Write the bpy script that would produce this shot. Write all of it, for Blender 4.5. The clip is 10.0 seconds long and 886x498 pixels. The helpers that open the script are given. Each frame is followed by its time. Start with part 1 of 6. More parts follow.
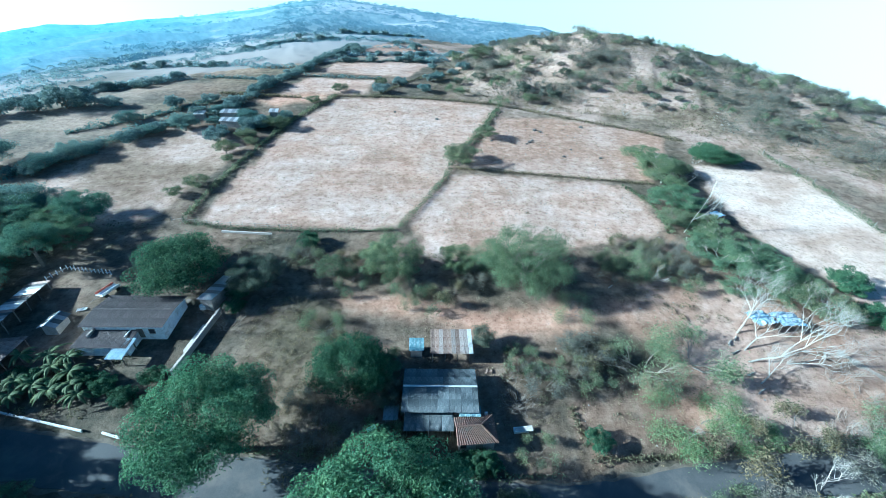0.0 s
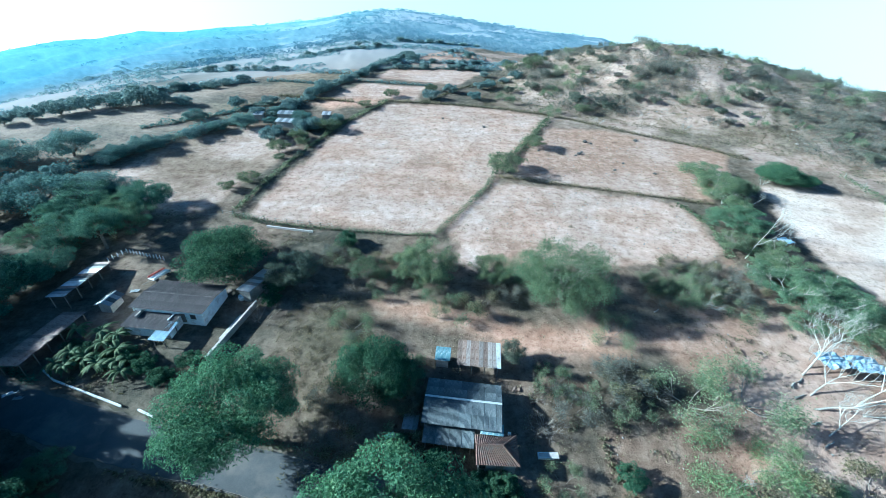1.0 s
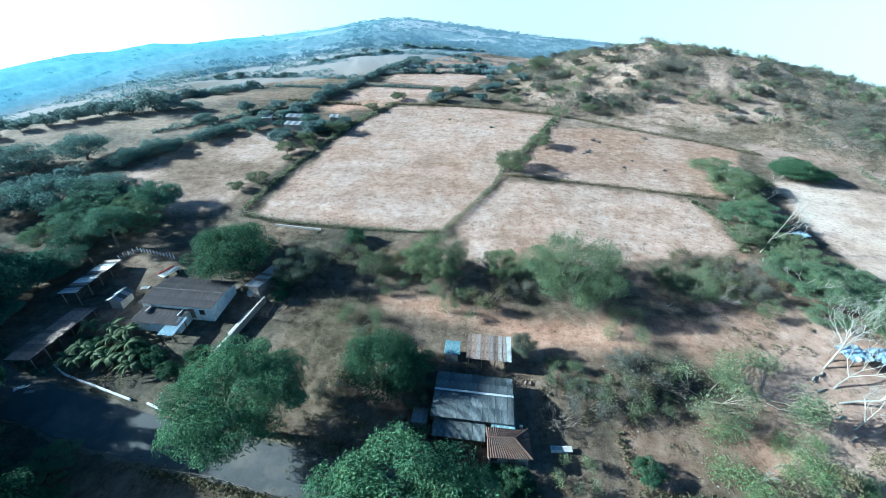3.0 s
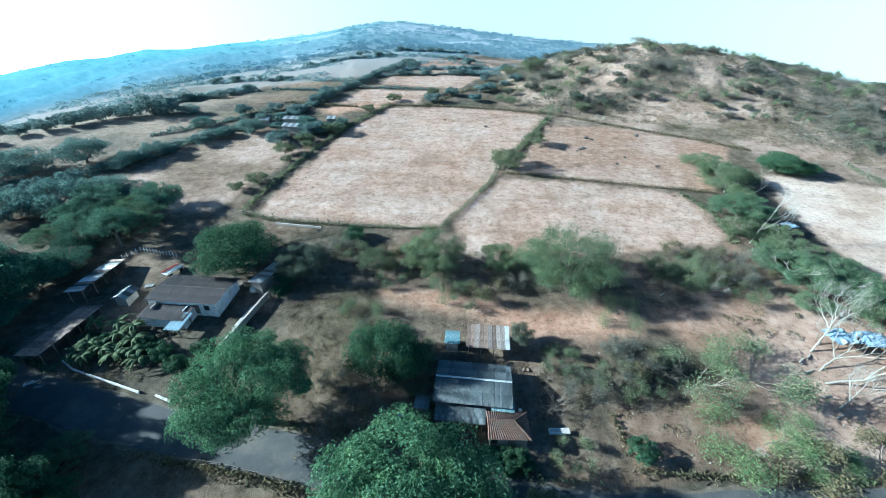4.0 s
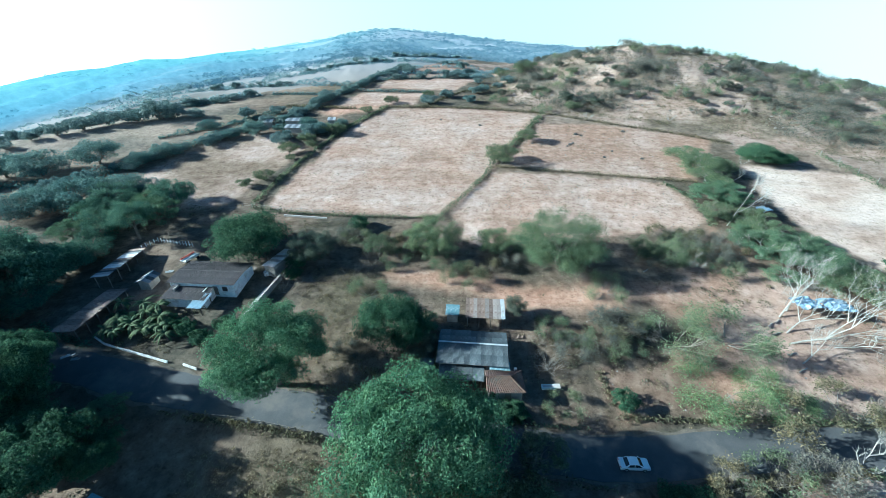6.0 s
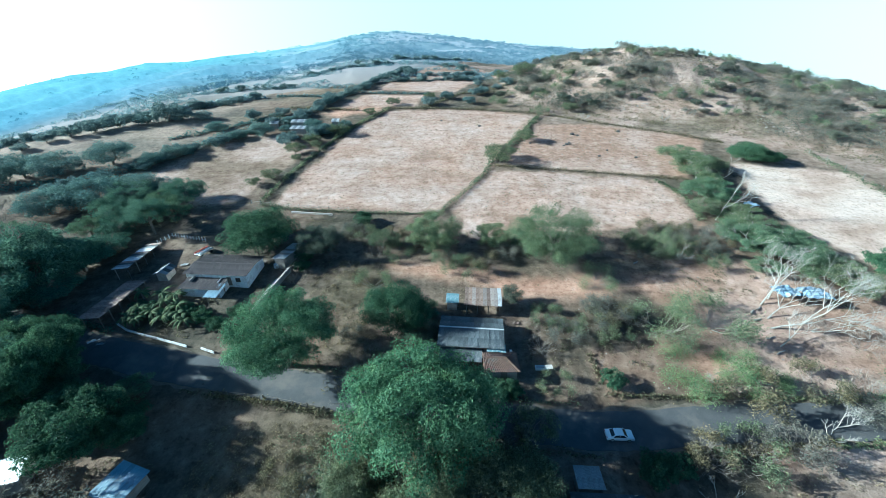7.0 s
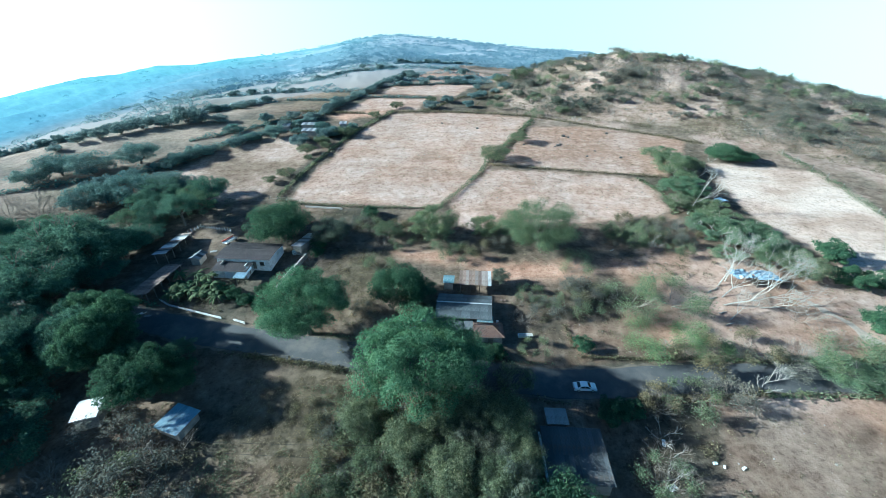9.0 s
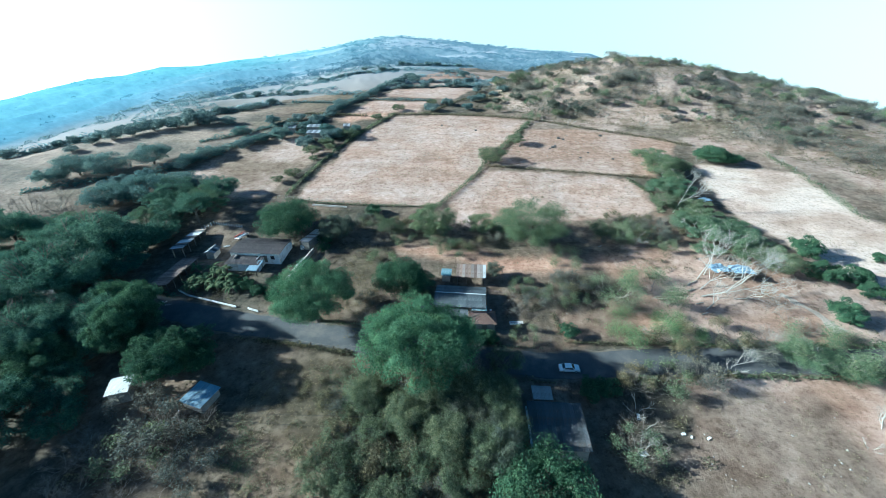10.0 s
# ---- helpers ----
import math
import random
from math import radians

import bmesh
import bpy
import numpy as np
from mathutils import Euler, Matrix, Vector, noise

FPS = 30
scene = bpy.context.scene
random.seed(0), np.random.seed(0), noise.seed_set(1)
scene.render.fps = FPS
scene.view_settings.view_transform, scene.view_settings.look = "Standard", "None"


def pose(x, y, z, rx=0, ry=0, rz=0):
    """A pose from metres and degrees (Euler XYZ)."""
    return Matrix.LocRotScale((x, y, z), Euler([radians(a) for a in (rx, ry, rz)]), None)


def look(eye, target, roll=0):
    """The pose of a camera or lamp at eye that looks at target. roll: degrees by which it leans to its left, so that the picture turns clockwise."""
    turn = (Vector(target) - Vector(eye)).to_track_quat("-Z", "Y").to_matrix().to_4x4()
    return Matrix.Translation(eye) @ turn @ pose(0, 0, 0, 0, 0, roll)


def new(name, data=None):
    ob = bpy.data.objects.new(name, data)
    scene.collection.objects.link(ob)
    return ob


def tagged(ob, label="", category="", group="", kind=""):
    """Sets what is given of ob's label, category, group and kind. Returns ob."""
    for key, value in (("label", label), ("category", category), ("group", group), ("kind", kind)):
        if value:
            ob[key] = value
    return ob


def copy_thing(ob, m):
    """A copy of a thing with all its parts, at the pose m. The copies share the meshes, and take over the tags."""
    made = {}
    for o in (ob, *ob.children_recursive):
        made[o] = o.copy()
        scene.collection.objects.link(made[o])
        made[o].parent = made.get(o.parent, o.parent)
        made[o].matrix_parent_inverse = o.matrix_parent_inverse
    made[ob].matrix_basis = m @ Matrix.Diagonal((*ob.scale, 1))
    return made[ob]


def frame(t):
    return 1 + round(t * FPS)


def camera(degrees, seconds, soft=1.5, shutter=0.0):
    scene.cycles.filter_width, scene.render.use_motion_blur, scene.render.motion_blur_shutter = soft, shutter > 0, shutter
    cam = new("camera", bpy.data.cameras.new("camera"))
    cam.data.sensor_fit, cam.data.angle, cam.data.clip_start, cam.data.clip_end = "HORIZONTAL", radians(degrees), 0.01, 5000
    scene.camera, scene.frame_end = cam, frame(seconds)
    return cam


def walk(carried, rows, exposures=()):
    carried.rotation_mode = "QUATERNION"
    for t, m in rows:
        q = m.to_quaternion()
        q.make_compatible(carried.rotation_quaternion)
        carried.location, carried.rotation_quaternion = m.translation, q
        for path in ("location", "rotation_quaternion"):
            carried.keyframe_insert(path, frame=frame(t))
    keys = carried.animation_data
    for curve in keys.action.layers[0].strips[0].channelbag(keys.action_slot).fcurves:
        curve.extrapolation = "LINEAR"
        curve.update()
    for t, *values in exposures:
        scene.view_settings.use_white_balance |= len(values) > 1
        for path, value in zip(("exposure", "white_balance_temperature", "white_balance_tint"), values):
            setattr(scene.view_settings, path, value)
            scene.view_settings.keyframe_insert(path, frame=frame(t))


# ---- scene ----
cam = camera(96.487, 10.0, soft=0.6)
PATH = [
    (0, look((-29.102, -24.923, 61.975), (-18.408, 59.080, 8.784), 2.401)),
    (0.5, look((-27.511, -24.446, 61.359), (-26.312, 60.343, 8.356), 2.949)),
    (1, look((-27.362, -23.438, 60.971), (-27.359, 62.065, 9.113), 2.504)),
    (1.5, look((-27.140, -22.928, 60.186), (-28.741, 62.858, 8.822), 2.355)),
    (2, look((-27.252, -22.852, 59.288), (-29.267, 63.162, 8.321), 2.011)),
    (2.5, look((-27.367, -23.304, 58.648), (-29.586, 62.880, 7.980), 1.677)),
    (4, look((-27.775, -27.105, 57.755), (-28.879, 59.593, 7.934), 0.792)),
    (4.5, look((-27.986, -28.913, 57.288), (-28.786, 57.981, 7.803), 0.610)),
    (5, look((-28.143, -30.972, 56.931), (-28.621, 56.137, 7.822), 0.388)),
    (5.5, look((-28.289, -33.304, 56.663), (-28.578, 53.957, 7.822), 0.205)),
    (7, look((-28.013, -41.447, 57.426), (-28.665, 46.129, 9.155), -0.237)),
    (7.5, look((-27.798, -44.468, 58.212), (-28.685, 43.148, 10.018), -0.227)),
    (8, look((-27.409, -47.746, 59.075), (-28.406, 39.879, 10.899), -0.349)),
    (8.5, look((-26.984, -51.092, 59.800), (-28.191, 36.578, 11.712), -0.367)),
    (9, look((-26.668, -54.716, 60.903), (-27.950, 32.944, 12.797), -0.321)),
    (9.5, look((-26.378, -58.408, 62.080), (-27.608, 29.294, 14.052), -0.252)),
    (10, look((-25.825, -62.124, 63.241), (-27.333, 25.594, 15.249), -0.245)),
]
EXPOSURE = ((0.0, 1.82, 4430, -13), (2.5, 1.72, 4640, -12), (5.0, 1.69, 4800, -12), (10.0, 1.67, 4850, -11))
walk(cam, PATH, EXPOSURE)

# ---- light ----
SUN_DIR = Vector((-0.92, 0.035, 0.365)).normalized()      # towards the sun
world = bpy.data.worlds.new("world")
scene.world = world
world.use_nodes = True
wn, wl = world.node_tree.nodes, world.node_tree.links
sky = wn.new("ShaderNodeTexSky")
sky.sky_type, sky.sun_disc = "NISHITA", False
sky.sun_elevation = math.asin(SUN_DIR.z)
sky.sun_rotation = math.atan2(SUN_DIR.x, SUN_DIR.y)
sky.air_density, sky.dust_density, sky.ozone_density = 1.0, 1.0, 2.5
w_co = wn.new("ShaderNodeTexCoord")
w_lift = wn.new("ShaderNodeVectorMath")
w_lift.operation, w_lift.inputs[1].default_value = "MAXIMUM", (-1, -1, 0.05)
wl.new(w_co.outputs["Generated"], w_lift.inputs[0])
wl.new(w_lift.outputs[0], sky.inputs["Vector"])
w_pale = wn.new("ShaderNodeHueSaturation")
wl.new(sky.outputs[0], w_pale.inputs["Color"])
wl.new(w_pale.outputs[0], wn["Background"].inputs["Color"])
w_sep, w_haze = wn.new("ShaderNodeSeparateXYZ"), wn.new("ShaderNodeMapRange")      # dust-bright horizon under a deeper sky
w_haze.interpolation_type = "SMOOTHSTEP"
for i, v in enumerate((0.06, 0.5, 0.088, 0.033)):
    w_haze.inputs[i + 1].default_value = v
wl.new(w_co.outputs["Generated"], w_sep.inputs[0])
wl.new(w_sep.outputs["Z"], w_haze.inputs["Value"])
w_milk = wn.new("ShaderNodeMapRange")      # the air whitens towards the horizon
for i, v in enumerate((0.0, 0.5, 0.6, 1.3)):
    w_milk.inputs[i + 1].default_value = v
wl.new(w_sep.outputs["Z"], w_milk.inputs["Value"])
wl.new(w_milk.outputs["Result"], w_pale.inputs["Saturation"])
wl.new(w_haze.outputs["Result"], wn["Background"].inputs["Strength"])

sun = new("sun", bpy.data.lights.new("sun", "SUN"))
sun.data.energy, sun.data.angle, sun.data.color = 5.0, radians(0.6), (1.0, 0.93, 0.845)
sun.matrix_world = look(SUN_DIR * 100, (0, 0, 0))


# ---- materials ----
def material(name):
    m = bpy.data.materials.new(name)
    m.use_nodes = True
    return m, m.node_tree.nodes, m.node_tree.links, m.node_tree.nodes["Principled BSDF"]


def noise_node(n, l, scale, detail=4, rough=0.6, vec=None):
    t = n.new("ShaderNodeTexNoise")
    t.inputs["Scale"].default_value, t.inputs["Detail"].default_value, t.inputs["Roughness"].default_value = scale, detail, rough
    if vec:
        l.new(vec, t.inputs["Vector"])
    return t.outputs["Fac"]


def ramp_node(n, l, fac, stops):
    r = n.new("ShaderNodeValToRGB")
    l.new(fac, r.inputs[0])
    e = r.color_ramp.elements
    while len(e) < len(stops):
        e.new(0.5)
    for k, (p, c) in zip(e, stops):
        k.position, k.color = p, (*c, 1) if len(c) == 3 else c
    return r.outputs[0]


def mix_node(n, l, fac, a, b, mode="MIX"):
    x = n.new("ShaderNodeMix")
    x.data_type, x.blend_type = "RGBA", mode
    for sock, v in ((x.inputs["Factor"], fac), (x.inputs["A"], a), (x.inputs["B"], b)):
        if isinstance(v, (int, float)):
            sock.default_value = v
        elif isinstance(v, tuple):
            sock.default_value = (*v, 1)
        else:
            l.new(v, sock)
    return x.outputs["Result"]


def surface(name, dark, light, scale=2.0, fine=14.0, rough=0.8, metal=0.0, bump=0.2, stain=None, stain_scale=0.6, vary=0.0):
    """A surface of two tones at two scales, with stains of a third colour."""
    m, n, l, b = material(name)
    co = n.new("ShaderNodeTexCoord").outputs["Object"]
    big, small = noise_node(n, l, scale, 5, 0.6, co), noise_node(n, l, fine, 3, 0.6, co)
    both = n.new("ShaderNodeMath")
    both.operation, both.inputs[1].default_value = "MULTIPLY_ADD", 0.5
    l.new(small, both.inputs[0])
    half = n.new("ShaderNodeMath")
    half.operation, half.inputs[1].default_value = "MULTIPLY", 0.5
    l.new(big, half.inputs[0])
    l.new(half.outputs[0], both.inputs[2])
    col = ramp_node(n, l, both.outputs[0], ((0.36, dark), (0.64, light)))
    if stain:
        s = noise_node(n, l, stain_scale, 6, 0.7, co)
        k = ramp_node(n, l, s, ((0.5, (0, 0, 0)), (0.66, (1, 1, 1))))
        col = mix_node(n, l, k, col, stain)
    if vary:
        rnd = n.new("ShaderNodeObjectInfo").outputs["Random"]
        v = ramp_node(n, l, rnd, ((0, (1 - vary,) * 3), (1, (1 + vary * 0.4,) * 3)))
        col = mix_node(n, l, 1.0, col, v, "MULTIPLY")
    l.new(col, b.inputs["Base Color"])
    b.inputs["Roughness"].default_value, b.inputs["Metallic"].default_value = rough, metal
    if bump:
        bp = n.new("ShaderNodeBump")
        bp.inputs["Strength"].default_value, bp.inputs["Distance"].default_value = bump, 0.05
        l.new(small, bp.inputs["Height"])
        l.new(bp.outputs[0], b.inputs["Normal"])
    return m


def leaves(name, dark, mid, light, rough=0.7):
    """Foliage: every leaf cluster has its own tone, every plant a slightly different one."""
    m, n, l, b = material(name)
    isl = n.new("ShaderNodeNewGeometry").outputs["Random Per Island"]
    dark, light = tuple(c * 0.8 for c in dark), tuple(c * 1.12 for c in light)
    col = ramp_node(n, l, isl, ((0.0, dark), (0.5, mid), (1.0, light)))
    co = n.new("ShaderNodeTexCoord").outputs["Object"]
    clump = ramp_node(n, l, noise_node(n, l, 0.55, 4, 0.6, co), ((0.34, (0.72, 0.8, 0.86)), (0.5, (1.0, 1.0, 1.0)), (0.66, (1.2, 1.14, 1.0))))
    col = mix_node(n, l, 1.0, col, clump, "MULTIPLY")
    rnd = n.new("ShaderNodeObjectInfo").outputs["Random"]
    v = ramp_node(n, l, rnd, ((0, (0.8, 0.85, 0.8)), (1, (1.15, 1.08, 1.0))))
    col = mix_node(n, l, 1.0, col, v, "MULTIPLY")
    l.new(col, b.inputs["Base Color"])
    b.inputs["Roughness"].default_value = rough
    b.inputs["Specular IOR Level"].default_value = 0.12
    thin, both = n.new("ShaderNodeBsdfTranslucent"), n.new("ShaderNodeMixShader")
    l.new(col, thin.inputs["Color"])
    both.inputs[0].default_value = 0.35
    l.new(b.outputs[0], both.inputs[1])
    l.new(thin.outputs[0], both.inputs[2])
    l.new(both.outputs[0], n["Material Output"].inputs["Surface"])
    return m


def ground_material():
    m, n, l, b = material("soil")
    co = n.new("ShaderNodeTexCoord").outputs["Object"]
    att = n.new("ShaderNodeAttribute")
    att.attribute_name = "cover"
    sep = n.new("ShaderNodeSeparateColor")
    l.new(att.outputs["Color"], sep.inputs[0])
    broad, mid, fine = (noise_node(n, l, s, d, 0.65, co) for s, d in ((0.045, 5), (0.35, 6), (3.2, 6)))
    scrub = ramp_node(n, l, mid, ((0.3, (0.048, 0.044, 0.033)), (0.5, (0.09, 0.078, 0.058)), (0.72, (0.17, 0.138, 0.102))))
    straw = ramp_node(n, l, mid, ((0.28, (0.29, 0.205, 0.16)), (0.44, (0.395, 0.287, 0.235)), (0.6, (0.46, 0.352, 0.295)), (0.78, (0.56, 0.445, 0.38))))
    straw2 = ramp_node(n, l, broad, ((0.32, (0.76, 0.69, 0.63)), (0.46, (0.95, 0.92, 0.89)), (0.64, (1.10, 1.11, 1.12))))
    straw = mix_node(n, l, 1.0, straw, straw2, "MULTIPLY")
    red = ramp_node(n, l, mid, ((0.3, (0.33, 0.185, 0.125)), (0.55, (0.47, 0.285, 0.2)), (0.75, (0.58, 0.40, 0.305))))
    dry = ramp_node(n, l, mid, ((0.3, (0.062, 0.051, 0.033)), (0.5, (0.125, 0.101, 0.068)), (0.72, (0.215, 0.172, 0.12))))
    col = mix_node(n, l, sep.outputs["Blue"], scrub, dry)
    col = mix_node(n, l, sep.outputs["Green"], col, red)
    col = mix_node(n, l, sep.outputs["Red"], col, straw)
    col = mix_node(n, l, att.outputs["Alpha"], col, (0.66, 0.54, 0.45))
    tuft = n.new("ShaderNodeTexVoronoi")
    tuft.inputs["Scale"].default_value = 0.55
    l.new(co, tuft.inputs["Vector"])
    spots = ramp_node(n, l, tuft.outputs["Distance"], ((0.08, (0.55, 0.52, 0.45)), (0.2, (1, 1, 1))))
    gate = ramp_node(n, l, broad, ((0.42, (0, 0, 0)), (0.6, (0.75, 0.75, 0.75))))
    spots = mix_node(n, l, gate, (1.0, 1.0, 1.0), spots)
    col = mix_node(n, l, 1.0, col, spots, "MULTIPLY")
    grain = ramp_node(n, l, fine, ((0.3, (0.84, 0.83, 0.82)), (0.7, (1.13, 1.13, 1.13))))
    col = mix_node(n, l, 1.0, col, grain, "MULTIPLY")
    worn = n.new("ShaderNodeMapping")        # old furrows and cattle paths across the slope
    worn.inputs["Rotation"].default_value, worn.inputs["Scale"].default_value = (0, 0, 0.9), (0.06, 0.16, 1)
    l.new(co, worn.inputs["Vector"])
    paths = ramp_node(n, l, noise_node(n, l, 1.0, 5, 0.6, worn.outputs[0]), ((0.36, (0.86, 0.83, 0.80)), (0.5, (1, 1, 1)), (0.66, (1.07, 1.06, 1.05))))
    col = mix_node(n, l, 1.0, col, paths, "MULTIPLY")
    clods = ramp_node(n, l, noise_node(n, l, 0.85, 6, 0.75, co), ((0.36, (0.66, 0.64, 0.62)), (0.47, (1, 1, 1)), (0.66, (1.12, 1.12, 1.12))))
    col = mix_node(n, l, 1.0, col, clods, "MULTIPLY")
    l.new(col, b.inputs["Base Color"])
    b.inputs["Roughness"].default_value = 0.95
    b.inputs["Specular IOR Level"].default_value = 0.098
    bp = n.new("ShaderNodeBump")
    bp.inputs["Strength"].default_value, bp.inputs["Distance"].default_value = 0.7, 0.25
    l.new(fine, bp.inputs["Height"])
    l.new(bp.outputs[0], b.inputs["Normal"])
    return m


def far_material(name, left, right, tone, glow):
    """Far land: fields in the valley, then wooded hills; blue haze is painted in as tint and glow, stronger with
    distance, tealer towards the sun.
    """
    m, n, l, b = material(name)
    co = n.new("ShaderNodeTexCoord").outputs["Object"]

    def span(value, lo, hi):
        r = n.new("ShaderNodeMapRange")
        r.inputs[1].default_value, r.inputs[2].default_value = lo, hi
        l.new(value, r.inputs["Value"])
        return r.outputs[0]
    sep, away = n.new("ShaderNodeSeparateXYZ"), n.new("ShaderNodeVectorMath")
    l.new(co, sep.inputs[0])
    away.operation, away.inputs[1].default_value = "DISTANCE", (-27, -45, 10)
    l.new(co, away.inputs[0])
    far = away.outputs["Value"]
    side = span(sep.outputs["X"], -420, -90)
    turn, round_, flat = n.new("ShaderNodeMath"), n.new("ShaderNodeMath"), n.new("ShaderNodeCombineXYZ")        # woods run down the slopes
    turn.operation, round_.operation, round_.inputs[1].default_value = "ARCTAN2", "MULTIPLY", 600
    l.new(sep.outputs["X"], turn.inputs[0])
    l.new(sep.outputs["Y"], turn.inputs[1])
    l.new(turn.outputs[0], round_.inputs[0])
    l.new(round_.outputs[0], flat.inputs[0])
    down = n.new("ShaderNodeMath")
    down.operation, down.inputs[1].default_value = "MULTIPLY", 0.22
    l.new(far, down.inputs[0])
    l.new(down.outputs[0], flat.inputs[1])
    woods, trees, slopes = (noise_node(n, l, s, d, 0.62, flat.outputs[0]) for s, d in ((0.02, 5), (0.16, 4), (0.045, 6)))
    patch = noise_node(n, l, 0.009, 4, 0.62, co)
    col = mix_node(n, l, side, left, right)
    col = mix_node(n, l, 1.0, col, ramp_node(n, l, woods, ((0.36, (0.76,) * 3), (0.64, (1.2,) * 3))), "MULTIPLY")
    col = mix_node(n, l, 1.0, col, ramp_node(n, l, trees, ((0.36, (0.84,) * 3), (0.64, (1.14,) * 3))), "MULTIPLY")
    open_land = ramp_node(n, l, patch, ((0.54, (0, 0, 0)), (0.58, (tone, tone, tone))))
    open_land = mix_node(n, l, side, (0.0, 0.0, 0.0), open_land)
    col = mix_node(n, l, open_land, col, (0.30, 0.27, 0.26))
    fields = ramp_node(n, l, patch, ((0.40, (0.13, 0.115, 0.095)), (0.47, (0.19, 0.165, 0.14)), (0.55, (0.24, 0.21, 0.19))))
    if tone:
        col = mix_node(n, l, span(far, 415, 470), fields, col)
    l.new(col, b.inputs["Base Color"])
    b.inputs["Roughness"].default_value, b.inputs["Specular IOR Level"].default_value = 1.0, 0.0
    # haze painted as bluish emission, none at 285 m and full at 560
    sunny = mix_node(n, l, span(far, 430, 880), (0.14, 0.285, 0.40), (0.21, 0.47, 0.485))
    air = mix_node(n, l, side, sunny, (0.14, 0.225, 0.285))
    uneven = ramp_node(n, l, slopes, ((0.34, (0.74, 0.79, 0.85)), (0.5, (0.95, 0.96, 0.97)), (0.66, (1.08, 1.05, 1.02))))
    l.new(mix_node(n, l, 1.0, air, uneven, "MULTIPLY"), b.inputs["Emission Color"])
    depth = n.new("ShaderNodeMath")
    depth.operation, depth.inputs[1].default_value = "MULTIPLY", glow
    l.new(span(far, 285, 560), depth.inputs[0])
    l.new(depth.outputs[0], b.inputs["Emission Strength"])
    return m


SOIL = ground_material()
# cool base tints and the last number, a glow, both stand for haze
FAR = far_material("hazed_distant_hills", (0.06, 0.10, 0.12), (0.10, 0.11, 0.11), 0.6, 0.38)
FAR_WOODS = far_material("hazed_distant_woods", (0.045, 0.08, 0.095), (0.075, 0.095, 0.10), 0.0, 0.35)
ASPHALT = surface("asphalt", (0.052, 0.053, 0.056), (0.095, 0.094, 0.093), 0.25, 9, 0.95, 0, 0.3, (0.135, 0.12, 0.105), 0.12)
VERGE = surface("dusty_verge", (0.08, 0.066, 0.05), (0.17, 0.135, 0.1), 0.8, 6, 0.95, 0, 0.4)
SAND = surface("pale_rubble", (0.24, 0.19, 0.15), (0.42, 0.35, 0.29), 0.7, 5, 0.95, 0, 0.5)
BARK = surface("bark", (0.09, 0.07, 0.05), (0.20, 0.165, 0.13), 3, 20, 0.95)
PALE_BARK = surface("pale_bark", (0.22, 0.2, 0.17), (0.44, 0.41, 0.36), 3, 20, 0.9)
GREY_BARK = surface("grey_bark", (0.2, 0.185, 0.165), (0.38, 0.36, 0.32), 3, 20, 0.9)
TWIG = surface("grey_twigs", (0.13, 0.105, 0.085), (0.27, 0.23, 0.19), 3, 20, 0.95)
LEAF_BIG = leaves("leaves_green", (0.066, 0.132, 0.076), (0.108, 0.198, 0.112), (0.165, 0.262, 0.155))
LEAF_DARK = leaves("leaves_dark", (0.05, 0.1, 0.076), (0.088, 0.158, 0.116), (0.14, 0.225, 0.16))
LEAF_BRIGHT = leaves("leaves_bright", (0.078, 0.128, 0.078), (0.128, 0.188, 0.115), (0.19, 0.25, 0.16))
LEAF_OLIVE = leaves("leaves_olive", (0.078, 0.102, 0.062), (0.136, 0.162, 0.1), (0.215, 0.237, 0.15))
LEAF_PALE = leaves("leaves_pale", (0.09, 0.125, 0.072), (0.15, 0.19, 0.11), (0.24, 0.28, 0.17))
LEAF_LIME = leaves("leaves_lime", (0.105, 0.155, 0.075), (0.17, 0.232, 0.115), (0.245, 0.315, 0.175))
LEAF_DRY = leaves("leaves_dry", (0.075, 0.07, 0.045), (0.14, 0.125, 0.08), (0.25, 0.22, 0.14))
LEAF_STRAW = leaves("straw_grass", (0.12, 0.095, 0.055), (0.2, 0.16, 0.1), (0.32, 0.265, 0.18))
LEAF_PALM = leaves("leaves_palm", (0.052, 0.088, 0.044), (0.1, 0.138, 0.068), (0.18, 0.2, 0.105))
LEAF_HILL = leaves("leaves_hill", (0.11, 0.105, 0.092), (0.175, 0.165, 0.147), (0.265, 0.25, 0.22))
LEAF_GREY = leaves("leaves_grey_green", (0.085, 0.095, 0.072), (0.13, 0.14, 0.11), (0.19, 0.2, 0.16))
LEAF_DEEP = leaves("leaves_deep_green", (0.034, 0.075, 0.046), (0.06, 0.118, 0.07), (0.105, 0.17, 0.1))
LEAF_SCRUB = leaves("leaves_scrub", (0.098, 0.098, 0.085), (0.145, 0.143, 0.125), (0.205, 0.2, 0.178))
# distance haze painted into the leaf colour: paler and bluer than near foliage
LEAF_FAR_HAZED = leaves("leaves_far_hazed", (0.10, 0.15, 0.158), (0.15, 0.205, 0.208), (0.205, 0.262, 0.258))
LEAF_VALE_HAZED = leaves("leaves_valley_hazed", (0.085, 0.14, 0.14), (0.13, 0.198, 0.19), (0.185, 0.26, 0.24))
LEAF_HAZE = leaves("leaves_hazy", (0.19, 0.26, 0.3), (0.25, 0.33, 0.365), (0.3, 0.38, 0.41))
HILL_ROCK = surface("grey_hill_rock", (0.19, 0.165, 0.14), (0.33, 0.295, 0.255), 1.5, 9, 0.95, 0, 0.4)
